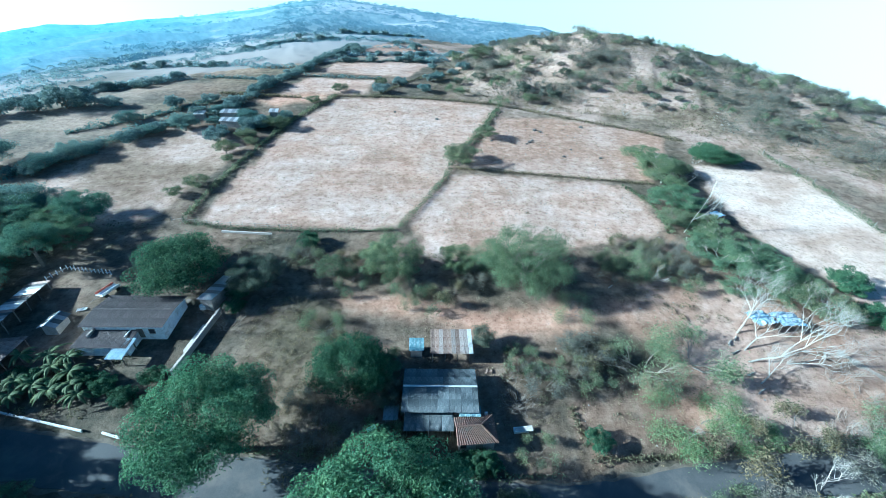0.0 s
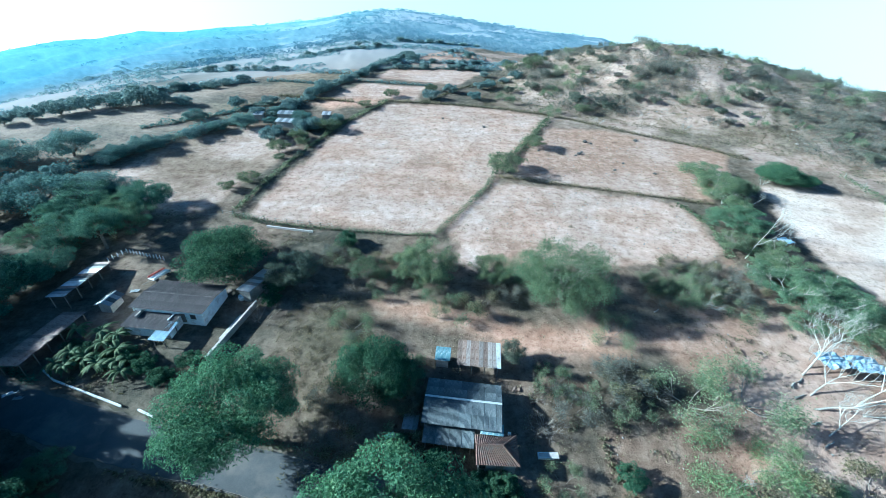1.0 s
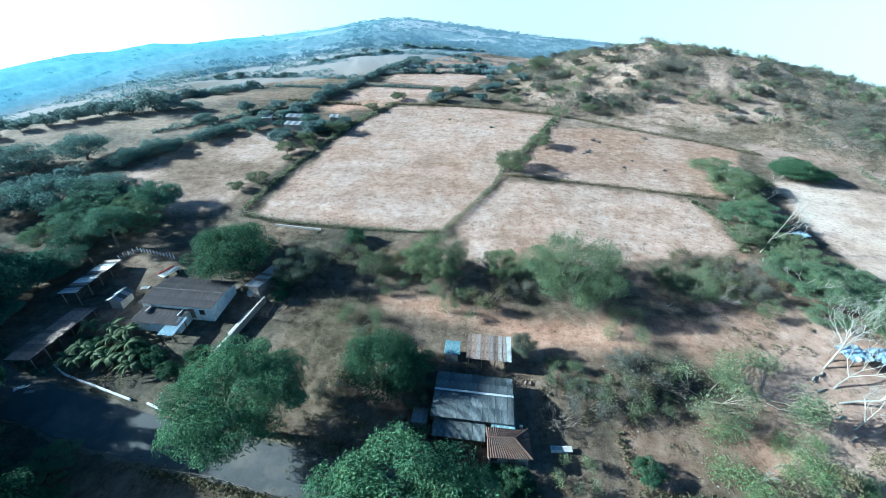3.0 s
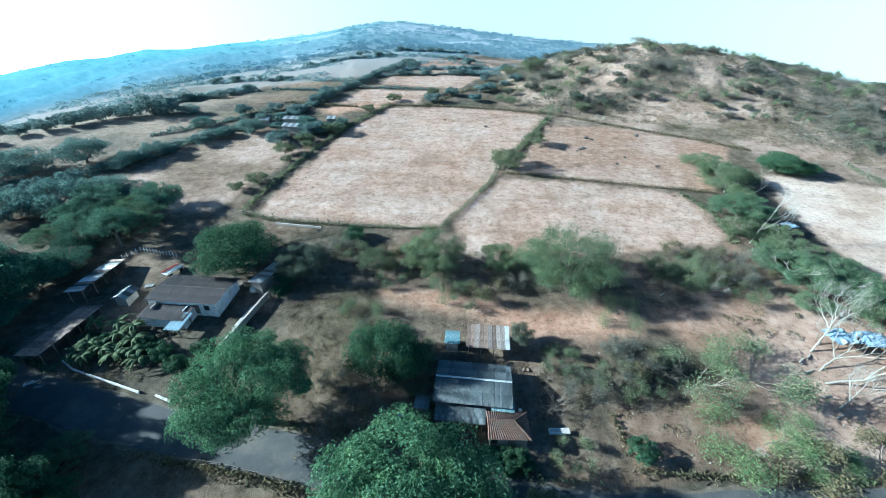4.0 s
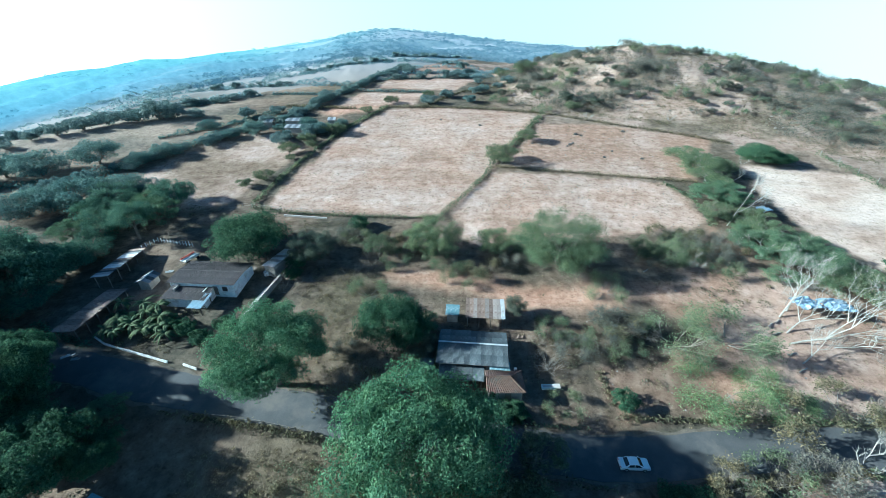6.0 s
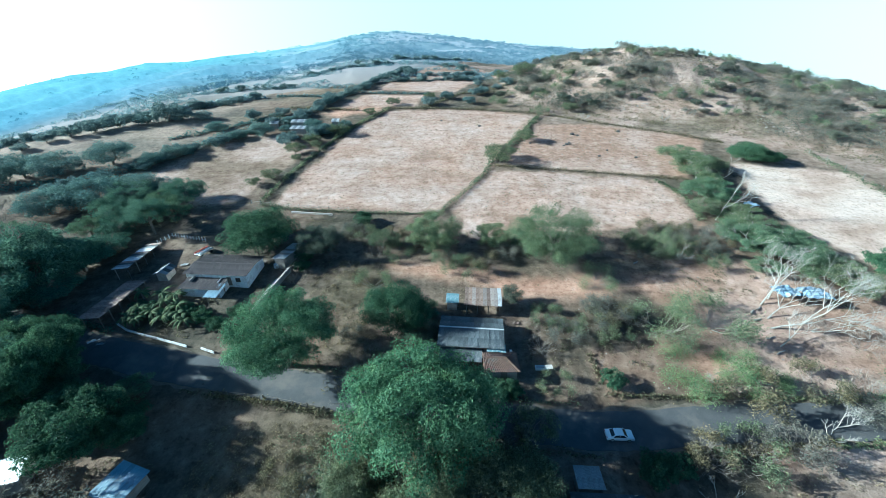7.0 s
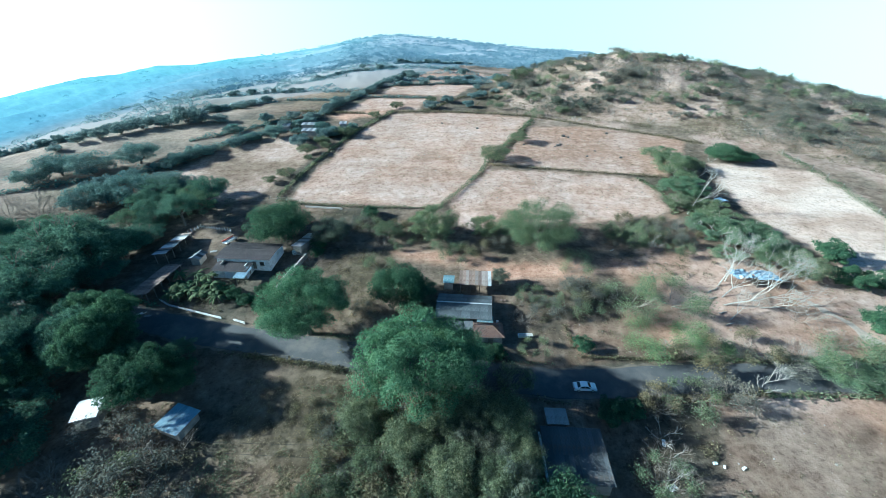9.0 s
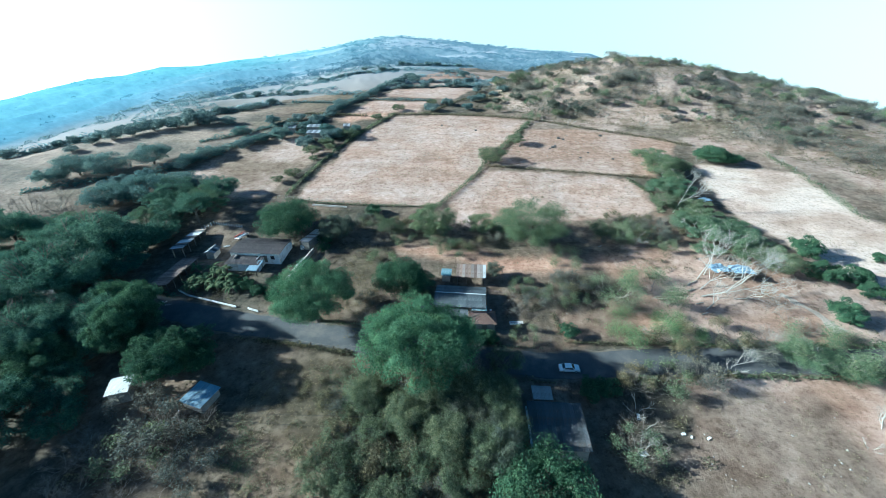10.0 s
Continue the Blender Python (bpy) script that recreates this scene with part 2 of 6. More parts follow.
TIN_GREY = surface("grey_tin", (0.16, 0.17, 0.18), (0.32, 0.33, 0.34), 0.5, 8, 0.5, 0.35, 0.1, (0.12, 0.10, 0.09), 0.35, 0.3)
TIN_SLATE = surface("slate_grey_tin", (0.05, 0.062, 0.07), (0.12, 0.135, 0.142), 0.45, 8, 0.6, 0.2, 0.1, (0.22, 0.225, 0.225), 0.5, 0.35)
TIN_DUST = surface("dusty_tin", (0.21, 0.17, 0.145), (0.36, 0.31, 0.28), 0.8, 8, 0.75, 0.1, 0.2, (0.17, 0.11, 0.08), 0.7, 0.3)
TIN_DARK = surface("dark_tin", (0.042, 0.048, 0.054), (0.1, 0.106, 0.112), 0.5, 8, 0.85, 0.0, 0.1, (0.10, 0.07, 0.05), 0.4, 0.35)
TIN_RUST = surface("rusty_tin", (0.16, 0.095, 0.065), (0.36, 0.27, 0.22), 0.9, 8, 0.7, 0.15, 0.2, (0.12, 0.055, 0.03), 0.7, 0.45)
TIN_BRIGHT = surface("bright_tin", (0.40, 0.41, 0.41), (0.66, 0.66, 0.65), 0.6, 8, 0.45, 0.3, 0.1, (0.30, 0.27, 0.23), 0.4, 0.3)
TIN_BROWN = surface("brown_sheet", (0.038, 0.03, 0.031), (0.07, 0.056, 0.056), 0.6, 9, 0.85, 0.0, 0.2, (0.12, 0.098, 0.092), 0.5, 0.2)
TIN_BLUE = surface("blue_tin", (0.2, 0.30, 0.37), (0.38, 0.49, 0.55), 0.7, 8, 0.5, 0.2, 0.1, (0.13, 0.15, 0.17), 0.6, 0.25)
RIDGE_PALE = surface("pale_ridge_tin", (0.40, 0.41, 0.41), (0.60, 0.60, 0.59), 1.2, 9, 0.5, 0.2, 0.1)
TILE = surface("clay_tile", (0.085, 0.046, 0.036), (0.185, 0.11, 0.082), 1.3, 9, 0.85, 0, 0.3, (0.11, 0.09, 0.078), 0.9)
PLASTER = surface("white_plaster", (0.55, 0.57, 0.58), (0.80, 0.80, 0.78), 0.8, 9, 0.85, 0, 0.1, (0.45, 0.42, 0.38), 0.7)
ADOBE = surface("grey_adobe", (0.22, 0.19, 0.165), (0.38, 0.34, 0.30), 1.0, 9, 0.95, 0, 0.3)
TIMBER = surface("weathered_timber", (0.12, 0.095, 0.075), (0.26, 0.22, 0.18), 2, 18, 0.9, 0, 0.3, None, 0.6, 0.3)
WHITE_PAINT = surface("white_paint", (0.62, 0.63, 0.62), (0.82, 0.82, 0.80), 1.0, 9, 0.7, 0, 0.1, (0.42, 0.38, 0.33), 0.9)
TARP_BLUE = surface("blue_tarpaulin", (0.14, 0.215, 0.30), (0.30, 0.39, 0.46), 1.6, 6, 0.7, 0, 0.6, (0.36, 0.42, 0.46), 1.4)
TEAL = surface("teal_sheet", (0.08, 0.17, 0.20), (0.17, 0.26, 0.29), 1, 9, 0.6, 0, 0.1, (0.42, 0.46, 0.46), 0.9)
STONE = surface("pale_stone", (0.25, 0.22, 0.19), (0.44, 0.40, 0.35), 1.5, 9, 0.95, 0, 0.4)
DARK_ROCK = surface("dark_rock", (0.07, 0.06, 0.055), (0.15, 0.13, 0.115), 1.5, 9, 0.95, 0, 0.4)
CONCRETE = surface("concrete", (0.36, 0.33, 0.30), (0.52, 0.48, 0.44), 0.5, 7, 0.95, 0, 0.2)
DARK_HOLE = surface("dark_interior", (0.015, 0.015, 0.015), (0.03, 0.03, 0.03), 1, 9, 1.0, 0, 0)
RUBBER = surface("rubber", (0.015, 0.015, 0.015), (0.03, 0.03, 0.03), 3, 20, 0.9)
CHROME = surface("silver_rim", (0.45, 0.46, 0.47), (0.6, 0.6, 0.6), 4, 20, 0.35, 0.8, 0)
CAR_PAINT, _n, _l, _b = material("white_car_paint")
_b.inputs["Base Color"].default_value = (0.82, 0.83, 0.83, 1)
_b.inputs["Roughness"].default_value, _b.inputs["Coat Weight"].default_value = 0.3, 0.6
CAR_GLASS, _n, _l, _b = material("tinted_glass")
_b.inputs["Base Color"].default_value = (0.02, 0.025, 0.03, 1)
_b.inputs["Roughness"].default_value = 0.08
LAMP_RED = surface("red_lamp_glass", (0.35, 0.02, 0.02), (0.45, 0.03, 0.03), 4, 20, 0.2, 0, 0)
LAMP_CLEAR = surface("clear_lamp_glass", (0.6, 0.62, 0.64), (0.75, 0.76, 0.78), 4, 20, 0.1, 0, 0)


# ---- the lie of the land ----
def lerp_table(xs, ys, x):
    if x <= xs[0]:
        return ys[0]
    for a, b, c, d in zip(xs, xs[1:], ys, ys[1:]):
        if x <= b:
            return c + (d - c) * (x - a) / (b - a)
    return ys[-1]


BEAR = (-50, -46.9, -44.4, -41.2, -37.9, -36, -34.4, -30.9, -28.6, -24.3, -20.4, -16.4, -12.2, -9.4, -6.5, -3, 0.6, 4.2, 10, 15, 18, 24, 30)
FOOT_D = (430, 430, 430, 430, 430, 430, 430, 430, 430, 435, 440, 455, 470, 475, 480, 477, 472, 465, 450, 450, 450, 450, 450)
FOOT_Z = (-12, -8, -4, 0, 4, 7, 9, 12, 14, 18, 21, 26, 32, 33, 34, 33, 31, 29, 26, 22, 20, 5, -10)
CREST_Z = (-27, -19, -11, -2, 2, 8, 13, 12, 16, 22, 28.5, 36, 48, 55, 57, 53, 48, 41, 33, 28, 26, 0, -60)
HILL_B = (4, 7, 10, 15, 19, 21.5, 25, 30, 36, 41, 46, 52)
HILL_Z = (20.5, 27.5, 33.5, 40.5, 45.5, 48, 46.5, 43.5, 36.5, 31, 25.5, 18)


def rough_z(x, y):
    """Knolls, gullies and rock on the hill, folds on the far land."""
    d, b = math.hypot(x + 27, y + 45), math.degrees(math.atan2(x + 27, y + 45))
    rough = min(max((d - 225) / 80, 0), 1)
    if not rough or d > 1500:
        return 0.0
    z = rough * noise.fractal((x * 0.035, y * 0.035, 3.3), 1.0, 2.0, 4) * 0.7
    if d < 420:
        z += rough * noise.fractal((x * 0.16, y * 0.16, 6.1), 1.0, 2.0, 3) * 0.6
        if b > 8:        # gullies run down the hill
            z -= rough * min((b - 8) / 6, 1) * max(0.0, 0.55 - abs(noise.noise((b * 0.36 + d * 0.012, d * 0.008, 2.2))) * 2.4) * 2.2
    else:
        z += rough * noise.fractal((x * 0.16, y * 0.16, 6.1), 1.0, 2.0, 3) * 0.45
    return z + min(max((d - 420) / 200, 0), 1) * min(max((930 - d) / 200, 0.15), 1) * noise.fractal((x * 0.011, y * 0.011, 7.1), 1.0, 2.2, 5) * 7.0


def ground_z(x, y):
    """Height of the land."""
    return slope_z(x, y) + (rough_z(x, y) if (x + 27) ** 2 + (y + 45) ** 2 > 50625 else 0.0)


def slope_z(x, y):
    """Height of the land: a slope up from the road, a rocky hill to one side, a valley and far hills behind."""
    d, b = math.hypot(x + 27, y + 45), math.degrees(math.atan2(x + 27, y + 45))
    base = max(0.12 * y if y > -12 else -1.44 + 0.05 * (y + 12), -6)
    if abs(b) > 75 or d < 200:
        return base
    fd, fz, cz = (lerp_table(BEAR, t, b) for t in (FOOT_D, FOOT_Z, CREST_Z))
    zs = 0.12 * (250 * math.cos(radians(b)) - 45)
    if d < 250:
        far = base
    elif d < fd:
        far = zs + (fz - zs) * (d - 250) / (fd - 250)
    elif d < 900:
        far = fz + (cz - fz) * ((d - fd) / (900 - fd)) ** 1.3
    else:
        far = cz - 0.25 * (d - 900)
    if b > 4:
        hz, b0 = lerp_table(HILL_B, HILL_Z, b), 0.12 * (225 * math.cos(radians(b)) - 45)
        if d < 225:
            return base
        if d < 340:
            h = b0 + (hz - b0) * math.sin((d - 225) / 115 * math.pi / 2) ** 0.9
        else:
            h = hz - 0.18 * (d - 340)
        far = max(far, h)
    return far


PALE_FIELDS = (
    ((-82, 75), (-82, 89), (-79, 102), (-75, 123), (-69, 147), (-56, 175), (-25, 175), (-3, 173), (16, 167), (-1, 126), (-11, 105), (-16, 94), (-27, 75), (-31, 71), (-58, 72), (-74, 73)),
    ((-26, 76), (-11, 100), (18, 98), (46, 92), (48, 68), (29, 62), (12, 60), (-21, 56)),
    ((80, 106), (100, 103), (119, 97), (118, 76), (115, 55), (100, 30), (86, 24), (82, 38), (76, 52), (73, 68), (76, 86)),
    ((-68, 250), (-5, 262), (-24, 215), (-70, 222)),
    ((-74, 208), (-42, 203), (-45, 182), (-85, 182)))
RED_SOIL = (
    ((-42, 45), (-26, 46), (-11, 40), (20, 42), (47, 44), (38, 21), (29, 21), (17, 33), (-12, 32)),
    ((2, 18), (18, 20), (34, 19), (36, 9), (13, 7), (2, 8)),
    ((48, 66), (50, 38), (36, 9), (30, 9), (41, 33), (46, 66)),
    ((50, -3), (64, 1), (70, -20), (48, -26)),
    ((-93, 171), (-67, 188), (-57, 177), (-82, 163)))
MIXED_FIELDS = (
    ((-7, 107), (16, 154), (45, 151), (84, 135), (74, 112), (58, 94), (19, 101)),
    ((-137, 95), (-131, 115), (-118, 138), (-100, 141), (-86, 125), (-88.5, 104), (-93, 92), (-95, 80), (-106, 74), (-118, 72)),
    ((16, -18), (26, -6), (49, -3), (48, -15), (52, -40), (5, -40)),
    ((19, 3), (40, -30), (130, -34), (125, 60), (72, 42), (50, 44), (47, 60), (40, 58), (22, 38), (30, 22)),
    ((-56, 300), (5, 310), (5, 345), (-70, 340)))
DRY_GRASS = (
    ((-49, 4), (-65, 1), (-65, -9), (-67, -14), (-72, -45), (-20, -45), (-30, 0)),
    ((-60, 41), (-45, 46), (-44, 18), (-56, 15)),
    ((-187, 87), (-152, 105), (-138, 102), (-150, 80), (-169, 74)),
    ((-186, 137), (-158, 162), (-107, 171), (-127, 144), (-149, 133)),
    ((-130, 250), (-75, 275), (-95, 200), (-118, 180)))


def inside(px, py, poly):
    """Signed distance to a polygon's edge, positive inside, for arrays of points."""
    dist, odd = np.full(px.shape, 1e9), np.zeros(px.shape, bool)
    for (ax, ay), (bx, by) in zip(poly, poly[1:] + poly[:1]):
        ex, ey = bx - ax, by - ay
        t = np.clip(((px - ax) * ex + (py - ay) * ey) / (ex * ex + ey * ey), 0, 1)
        dist = np.minimum(dist, np.hypot(px - ax - t * ex, py - ay - t * ey))
        cross = (ay > py) != (by > py)
        odd ^= cross & (px < ex * (py - ay) / (ey if ey else 1e-9) + ax)
    return np.where(odd, dist, -dist)


def build_ground():
    bears = sorted(set([round(-58 + 0.3 * i, 2) for i in range(388)] + [-180 + 6 * i for i in range(21)] + [64 + 6 * i for i in range(20)]))
    dists = [6, 12, 18, 24]
    while dists[-1] < 980:
        dists.append(dists[-1] * 1.014)
    while dists[-1] < 4000:
        dists.append(dists[-1] * 1.25)
    nb, nd = len(bears), len(dists)
    verts = []
    for d in dists:
        for b in bears:
            x, y = -27 + d * math.sin(radians(b)), -45 + d * math.cos(radians(b))
            z = ground_z(x, y)
            verts.append((x, y, z))
    hub = len(verts)
    verts.append((-27, -45, ground_z(-27, -45)))
    xy = np.array(verts)
    px, py = xy[:, 0], xy[:, 1]
    wob = np.array([2.6 * noise.noise((x * 0.11, y * 0.11, 0)) + 1.2 * noise.noise((x * 0.5, y * 0.5, 5)) for x, y, _ in verts])
    patch = np.array([noise.fractal((x * 0.045, y * 0.045, 9), 1.0, 2.0, 4) for x, y, _ in verts])
    cover = np.zeros((len(verts), 4))

    def weight(polys, soft):
        w = np.zeros(len(px))
        for p in polys:
            w = np.maximum(w, np.clip((inside(px, py, p) + wob) / soft + 0.5, 0, 1))
        return w
    mixed = weight(MIXED_FIELDS, 3.0)
    dd = np.hypot(px + 27, py + 45)
    hill = np.clip((dd - 188) / 24, 0, 1) * np.clip((np.degrees(np.arctan2(px + 27, py + 45)) - 5) / 5, 0, 1)
    valley = np.clip((dd - 290) / 30, 0, 1) * (1 - hill)
    loose = np.clip(0.42 + 1.3 * patch, 0, 1)
    cover[:, 0] = np.maximum.reduce([weight(PALE_FIELDS, 3.0) * np.clip(0.82 + 0.9 * patch, 0.35, 1), valley * np.clip(0.25 + 1.2 * patch, 0, 0.6), mixed * np.clip(0.45 + 0.9 * patch, 0.1, 0.9) * (1 - 0.75 * weight(MIXED_FIELDS[2:3], 4.0)) * (1 - 0.25 * weight(MIXED_FIELDS[:1], 3.0)), hill * np.clip(0.48 + 0.8 * patch, 0.16, 0.75), 0.08 * loose])
    cover[:, 1] = np.maximum.reduce([weight(PALE_FIELDS, 3.0) * 0.9 * (1 - np.clip(-0.2 - patch, 0, 0.4)), (1 - weight(MIXED_FIELDS[1:2], 3.0)) * weight(RED_SOIL, 5.0) * np.clip(0.8 + patch, 0.3, 1), mixed * 0.6 * (1 - 0.7 * weight(MIXED_FIELDS[1:3], 3.0)), 0.16 * loose])
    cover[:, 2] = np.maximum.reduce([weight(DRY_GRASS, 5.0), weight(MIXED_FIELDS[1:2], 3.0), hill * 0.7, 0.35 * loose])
    cover[:, 3] = np.maximum(0.55 * weight(PALE_FIELDS[2:3], 4.0) * np.clip(0.9 + 0.8 * patch, 0.4, 1.2), 0.08 * weight(MIXED_FIELDS[3:4], 8.0) * loose)
    bb = np.degrees(np.arctan2(px + 27, py + 45))
    pale = hill * np.clip((bb - 38) / 6, 0, 1) * np.clip((dd - 300) / 20, 0, 1)
    # last two terms pale the left valley with distance: haze painted into cover
    cover[:, 3] = np.maximum.reduce([cover[:, 3], 0.6 * pale, 0.1 * valley * np.clip((-8 - bb) / 14, 0, 1) * np.clip(0.4 + patch, 0, 1), 0.2 * np.clip((-22 - bb) / 10, 0, 1) * np.clip((dd - 165) / 60, 0, 1) * np.clip(0.9 + 0.6 * patch, 0.5, 1)])
    near, far = [], []
    for i in range(nd - 1):
        for j in range(nb):
            k = (j + 1) % nb
            f = (i * nb + j, i * nb + k, (i + 1) * nb + k, (i + 1) * nb + j)
            (far if dists[i] > 300 + 150 * min(max((bears[j] + 8) / 10, 0), 1) and dists[i] < 1300 and -75 < bears[j] < 36 else near).append(f)
    near += [(hub, k, j) for j, k in ((j, (j + 1) % nb) for j in range(nb))]
    for name, faces, mat, lab in (("ground", near, SOIL, "dry sloping farmland of straw fields and reddish soil"), ("backdrop_hills", far, FAR, "far wooded hills with blue haze painted on")):
        used = sorted({v for f in faces for v in f})
        at = {v: i for i, v in enumerate(used)}
        me = bpy.data.meshes.new(name)
        me.from_pydata([verts[v] for v in used], [], [[at[v] for v in f] for f in faces])
        lay = me.color_attributes.new("cover", "FLOAT_COLOR", "POINT")
        lay.data.foreach_set("color", cover[used].ravel())
        me.materials.append(mat)
        me.polygons.foreach_set("use_smooth", [True] * len(me.polygons))
        me.update()
        tagged(new(name, me), lab, "ground" if name == "ground" else "hills", kind="structure")


build_ground()


# ---- building blocks ----
def part(name, bm, mat, parent=None, label="", smooth=False):
    """Links a bmesh as one mesh object under a thing or a part."""
    me = bpy.data.meshes.new(name)
    bm.to_mesh(me)
    bm.free()
    me.materials.append(mat)
    if smooth:
        me.polygons.foreach_set("use_smooth", [True] * len(me.polygons))
    ob = new(name, me)
    ob.parent = parent
    return tagged(ob, label)


def raw(name, verts, faces, mat, parent=None, label="", smooth=False):
    me = bpy.data.meshes.new(name)
    me.from_pydata(verts, [], faces)
    me.materials.append(mat)
    if smooth:
        me.polygons.foreach_set("use_smooth", [True] * len(me.polygons))
    ob = new(name, me)
    ob.parent = parent
    return tagged(ob, label)


def box(bm, size, at, yaw=0.0, bevel=0.0, tilt=0.0):
    r = bmesh.ops.create_cube(bm, size=1)
    vs = r["verts"]
    bmesh.ops.transform(bm, matrix=pose(*at, tilt, 0, yaw) @ Matrix.Diagonal((*size, 1)), verts=vs)
    if bevel:
        es = list({e for v in vs for e in v.link_edges})
        bmesh.ops.bevel(bm, geom=es, offset=bevel, segments=1, affect="EDGES")


def block(name, size, at, mat, parent, label="", yaw=0.0, bevel=0.0, tilt=0.0):
    bm = bmesh.new()
    box(bm, size, at, yaw, bevel, tilt)
    return part(name, bm, mat, parent, label)


def stand(name, x, y, yaw=0.0, label="", category="", group="", kind="", lift=0.0):
    e = new(name)
    e.matrix_basis = pose(x, y, ground_z(x, y) + lift, 0, 0, yaw)
    e.empty_display_size = 0.5
    return tagged(e, label, category, group, kind)


def tube(verts, faces, a, b, ra, rb, sides=5):
    """A tapered limb from a to b, appended to the lists."""
    a, b = Vector(a), Vector(b)
    w = (b - a).normalized()
    u = w.orthogonal().normalized()
    v = w.cross(u)
    k = len(verts)
    for c, r in ((a, ra), (b, rb)):
        for i in range(sides):
            t = 2 * math.pi * i / sides
            verts.append(tuple(c + u * (r * math.cos(t)) + v * (r * math.sin(t))))
    for i in range(sides):
        j = (i + 1) % sides
        faces.append((k + i, k + j, k + sides + j, k + sides + i))
    faces.append(tuple(k + sides + i for i in range(sides)))


def grow(verts, faces, tips, rng, at, way, length, radius, depth, spread=0.7, lift=0.25, sides=5):
    """A limb that bends, tapers and forks."""
    p, d = Vector(at), Vector(way).normalized()
    for s in range(2):
        d = (d + Vector((rng.uniform(-1, 1), rng.uniform(-1, 1), rng.uniform(-0.6, 0.8))) * 0.18).normalized()
        q = p + d * (length / 2)
        tube(verts, faces, p, q, radius * (1 - 0.2 * s), radius * (0.8 - 0.2 * s), sides)
        p = q
    if depth == 0:
        tips.append(tuple(p))
        return
    for i in range(rng.choice((2, 3, 3))):
        turn = Vector((rng.uniform(-1, 1), rng.uniform(-1, 1), rng.uniform(-0.5, 0.7))) * spread
        nd = (d + turn + Vector((0, 0, lift))).normalized()
        grow(verts, faces, tips, rng, p, nd, length * rng.uniform(0.62, 0.85), radius * 0.58, depth - 1, spread, lift, max(3, sides - 1))


def leaf_mesh(centres, sizes, rng, out=None):
    """Rhombic leaf sprays at the centres; they face outwards where out is given, else each its own way."""
    n = len(centres)
    if out is None:
        u = rng.normal(size=(n, 3))
        u[:, 2] *= 0.55
        u /= np.linalg.norm(u, axis=1)[:, None]
        v = np.cross(u, rng.normal(size=(n, 3)))
    else:
        w = out + rng.normal(size=(n, 3)) * 0.42
        u = np.cross(w, rng.normal(size=(n, 3)))
        u /= np.linalg.norm(u, axis=1)[:, None]
        v = np.cross(w, u)
    v /= np.linalg.norm(v, axis=1)[:, None]
    s = sizes[:, None]
    k = rng.uniform(0.3, 0.55, size=(n, 1))
    bend = np.cross(u, v) * s * 0.25
    quad = np.stack([centres - u * s, centres + v * s * k + bend, centres + u * s, centres - v * s * k + bend], 1)
    return quad.reshape(-1, 3).tolist(), [(4 * i, 4 * i + 1, 4 * i + 2, 4 * i + 3) for i in range(n)]


def crown_points(rng, n, radius, tall, centre_z, lobes, lobe_r, shell=0.75, flat=0.35):
    """Points on the skins of many lobes that make up one uneven crown."""
    c = []
    while len(c) < lobes:
        p = rng.uniform(-1, 1, 3)
        if p @ p < 1 and p[2] > -flat:
            k = math.sqrt(p[0] ** 2 + p[1] ** 2 + p[2] ** 2)
            c.append(p / k * rng.uniform(0.15, 1.0) ** 0.5)
    c = np.array(c) * (radius - lobe_r * 0.55, radius - lobe_r * 0.55, max(tall - lobe_r * 0.5, 0.2))
    r = lobe_r * rng.uniform(0.55, 1.15, lobes)
    pick = rng.choice(lobes, n, p=r ** 2 / (r ** 2).sum())
    d = rng.normal(size=(n, 3))
    d[:, 2] = np.abs(d[:, 2]) * 0.9 - 0.25
    d /= np.linalg.norm(d, axis=1)[:, None]
    depth = shell + (1 - shell) * rng.uniform(size=(n, 1)) + rng.normal(size=(n, 1)) * 0.07
    p = c[pick] + d * r[pick][:, None] * depth * (1, 1, 0.8)
    out = d * (1, 1, 1.2) + 0.4 * p / radius + (0, 0, 0.25)
    p[:, 2] = np.maximum(p[:, 2] + centre_z, 0.12)
    return p, out / np.linalg.norm(out, axis=1)[:, None]


def make_tree(name, label, category, seed, radius, centre_z, tall, n_leaf, leaf, mat, bark=BARK, lobes=22, lobe_r=0.33, trunk_r=0.35, depth=3, shell=0.75, flat=0.4, group=""):
    """A tree with a forked trunk and a crown of many leaf sprays."""
    rng, pr = np.random.default_rng(seed), random.Random(seed)
    e = new(name)
    tagged(e, label, category, group)
    v, f, tips = [], [], []
    fork = max(centre_z - tall * 0.75, 0.4)
    tube(v, f, (0, 0, -0.5), (0.1, 0.05, fork), trunk_r * 1.25, trunk_r, 8)
    for i in range(5):
        t = 2 * math.pi * (i + pr.random() * 0.6) / 5
        grow(v, f, tips, pr, (0.1, 0.05, fork), (math.cos(t), math.sin(t), 0.75), radius * 0.31, trunk_r * 0.55, depth - 1, 0.7, 0.18)
    raw("trunk", v, f, bark, e)
    pts, out = crown_points(rng, n_leaf, radius, tall, centre_z, lobes, radius * lobe_r, shell, flat)
    lv, lf = leaf_mesh(pts, leaf * rng.uniform(0.6, 1.35, n_leaf), rng, out)
    raw("crown", lv, lf, mat, e)
    return e


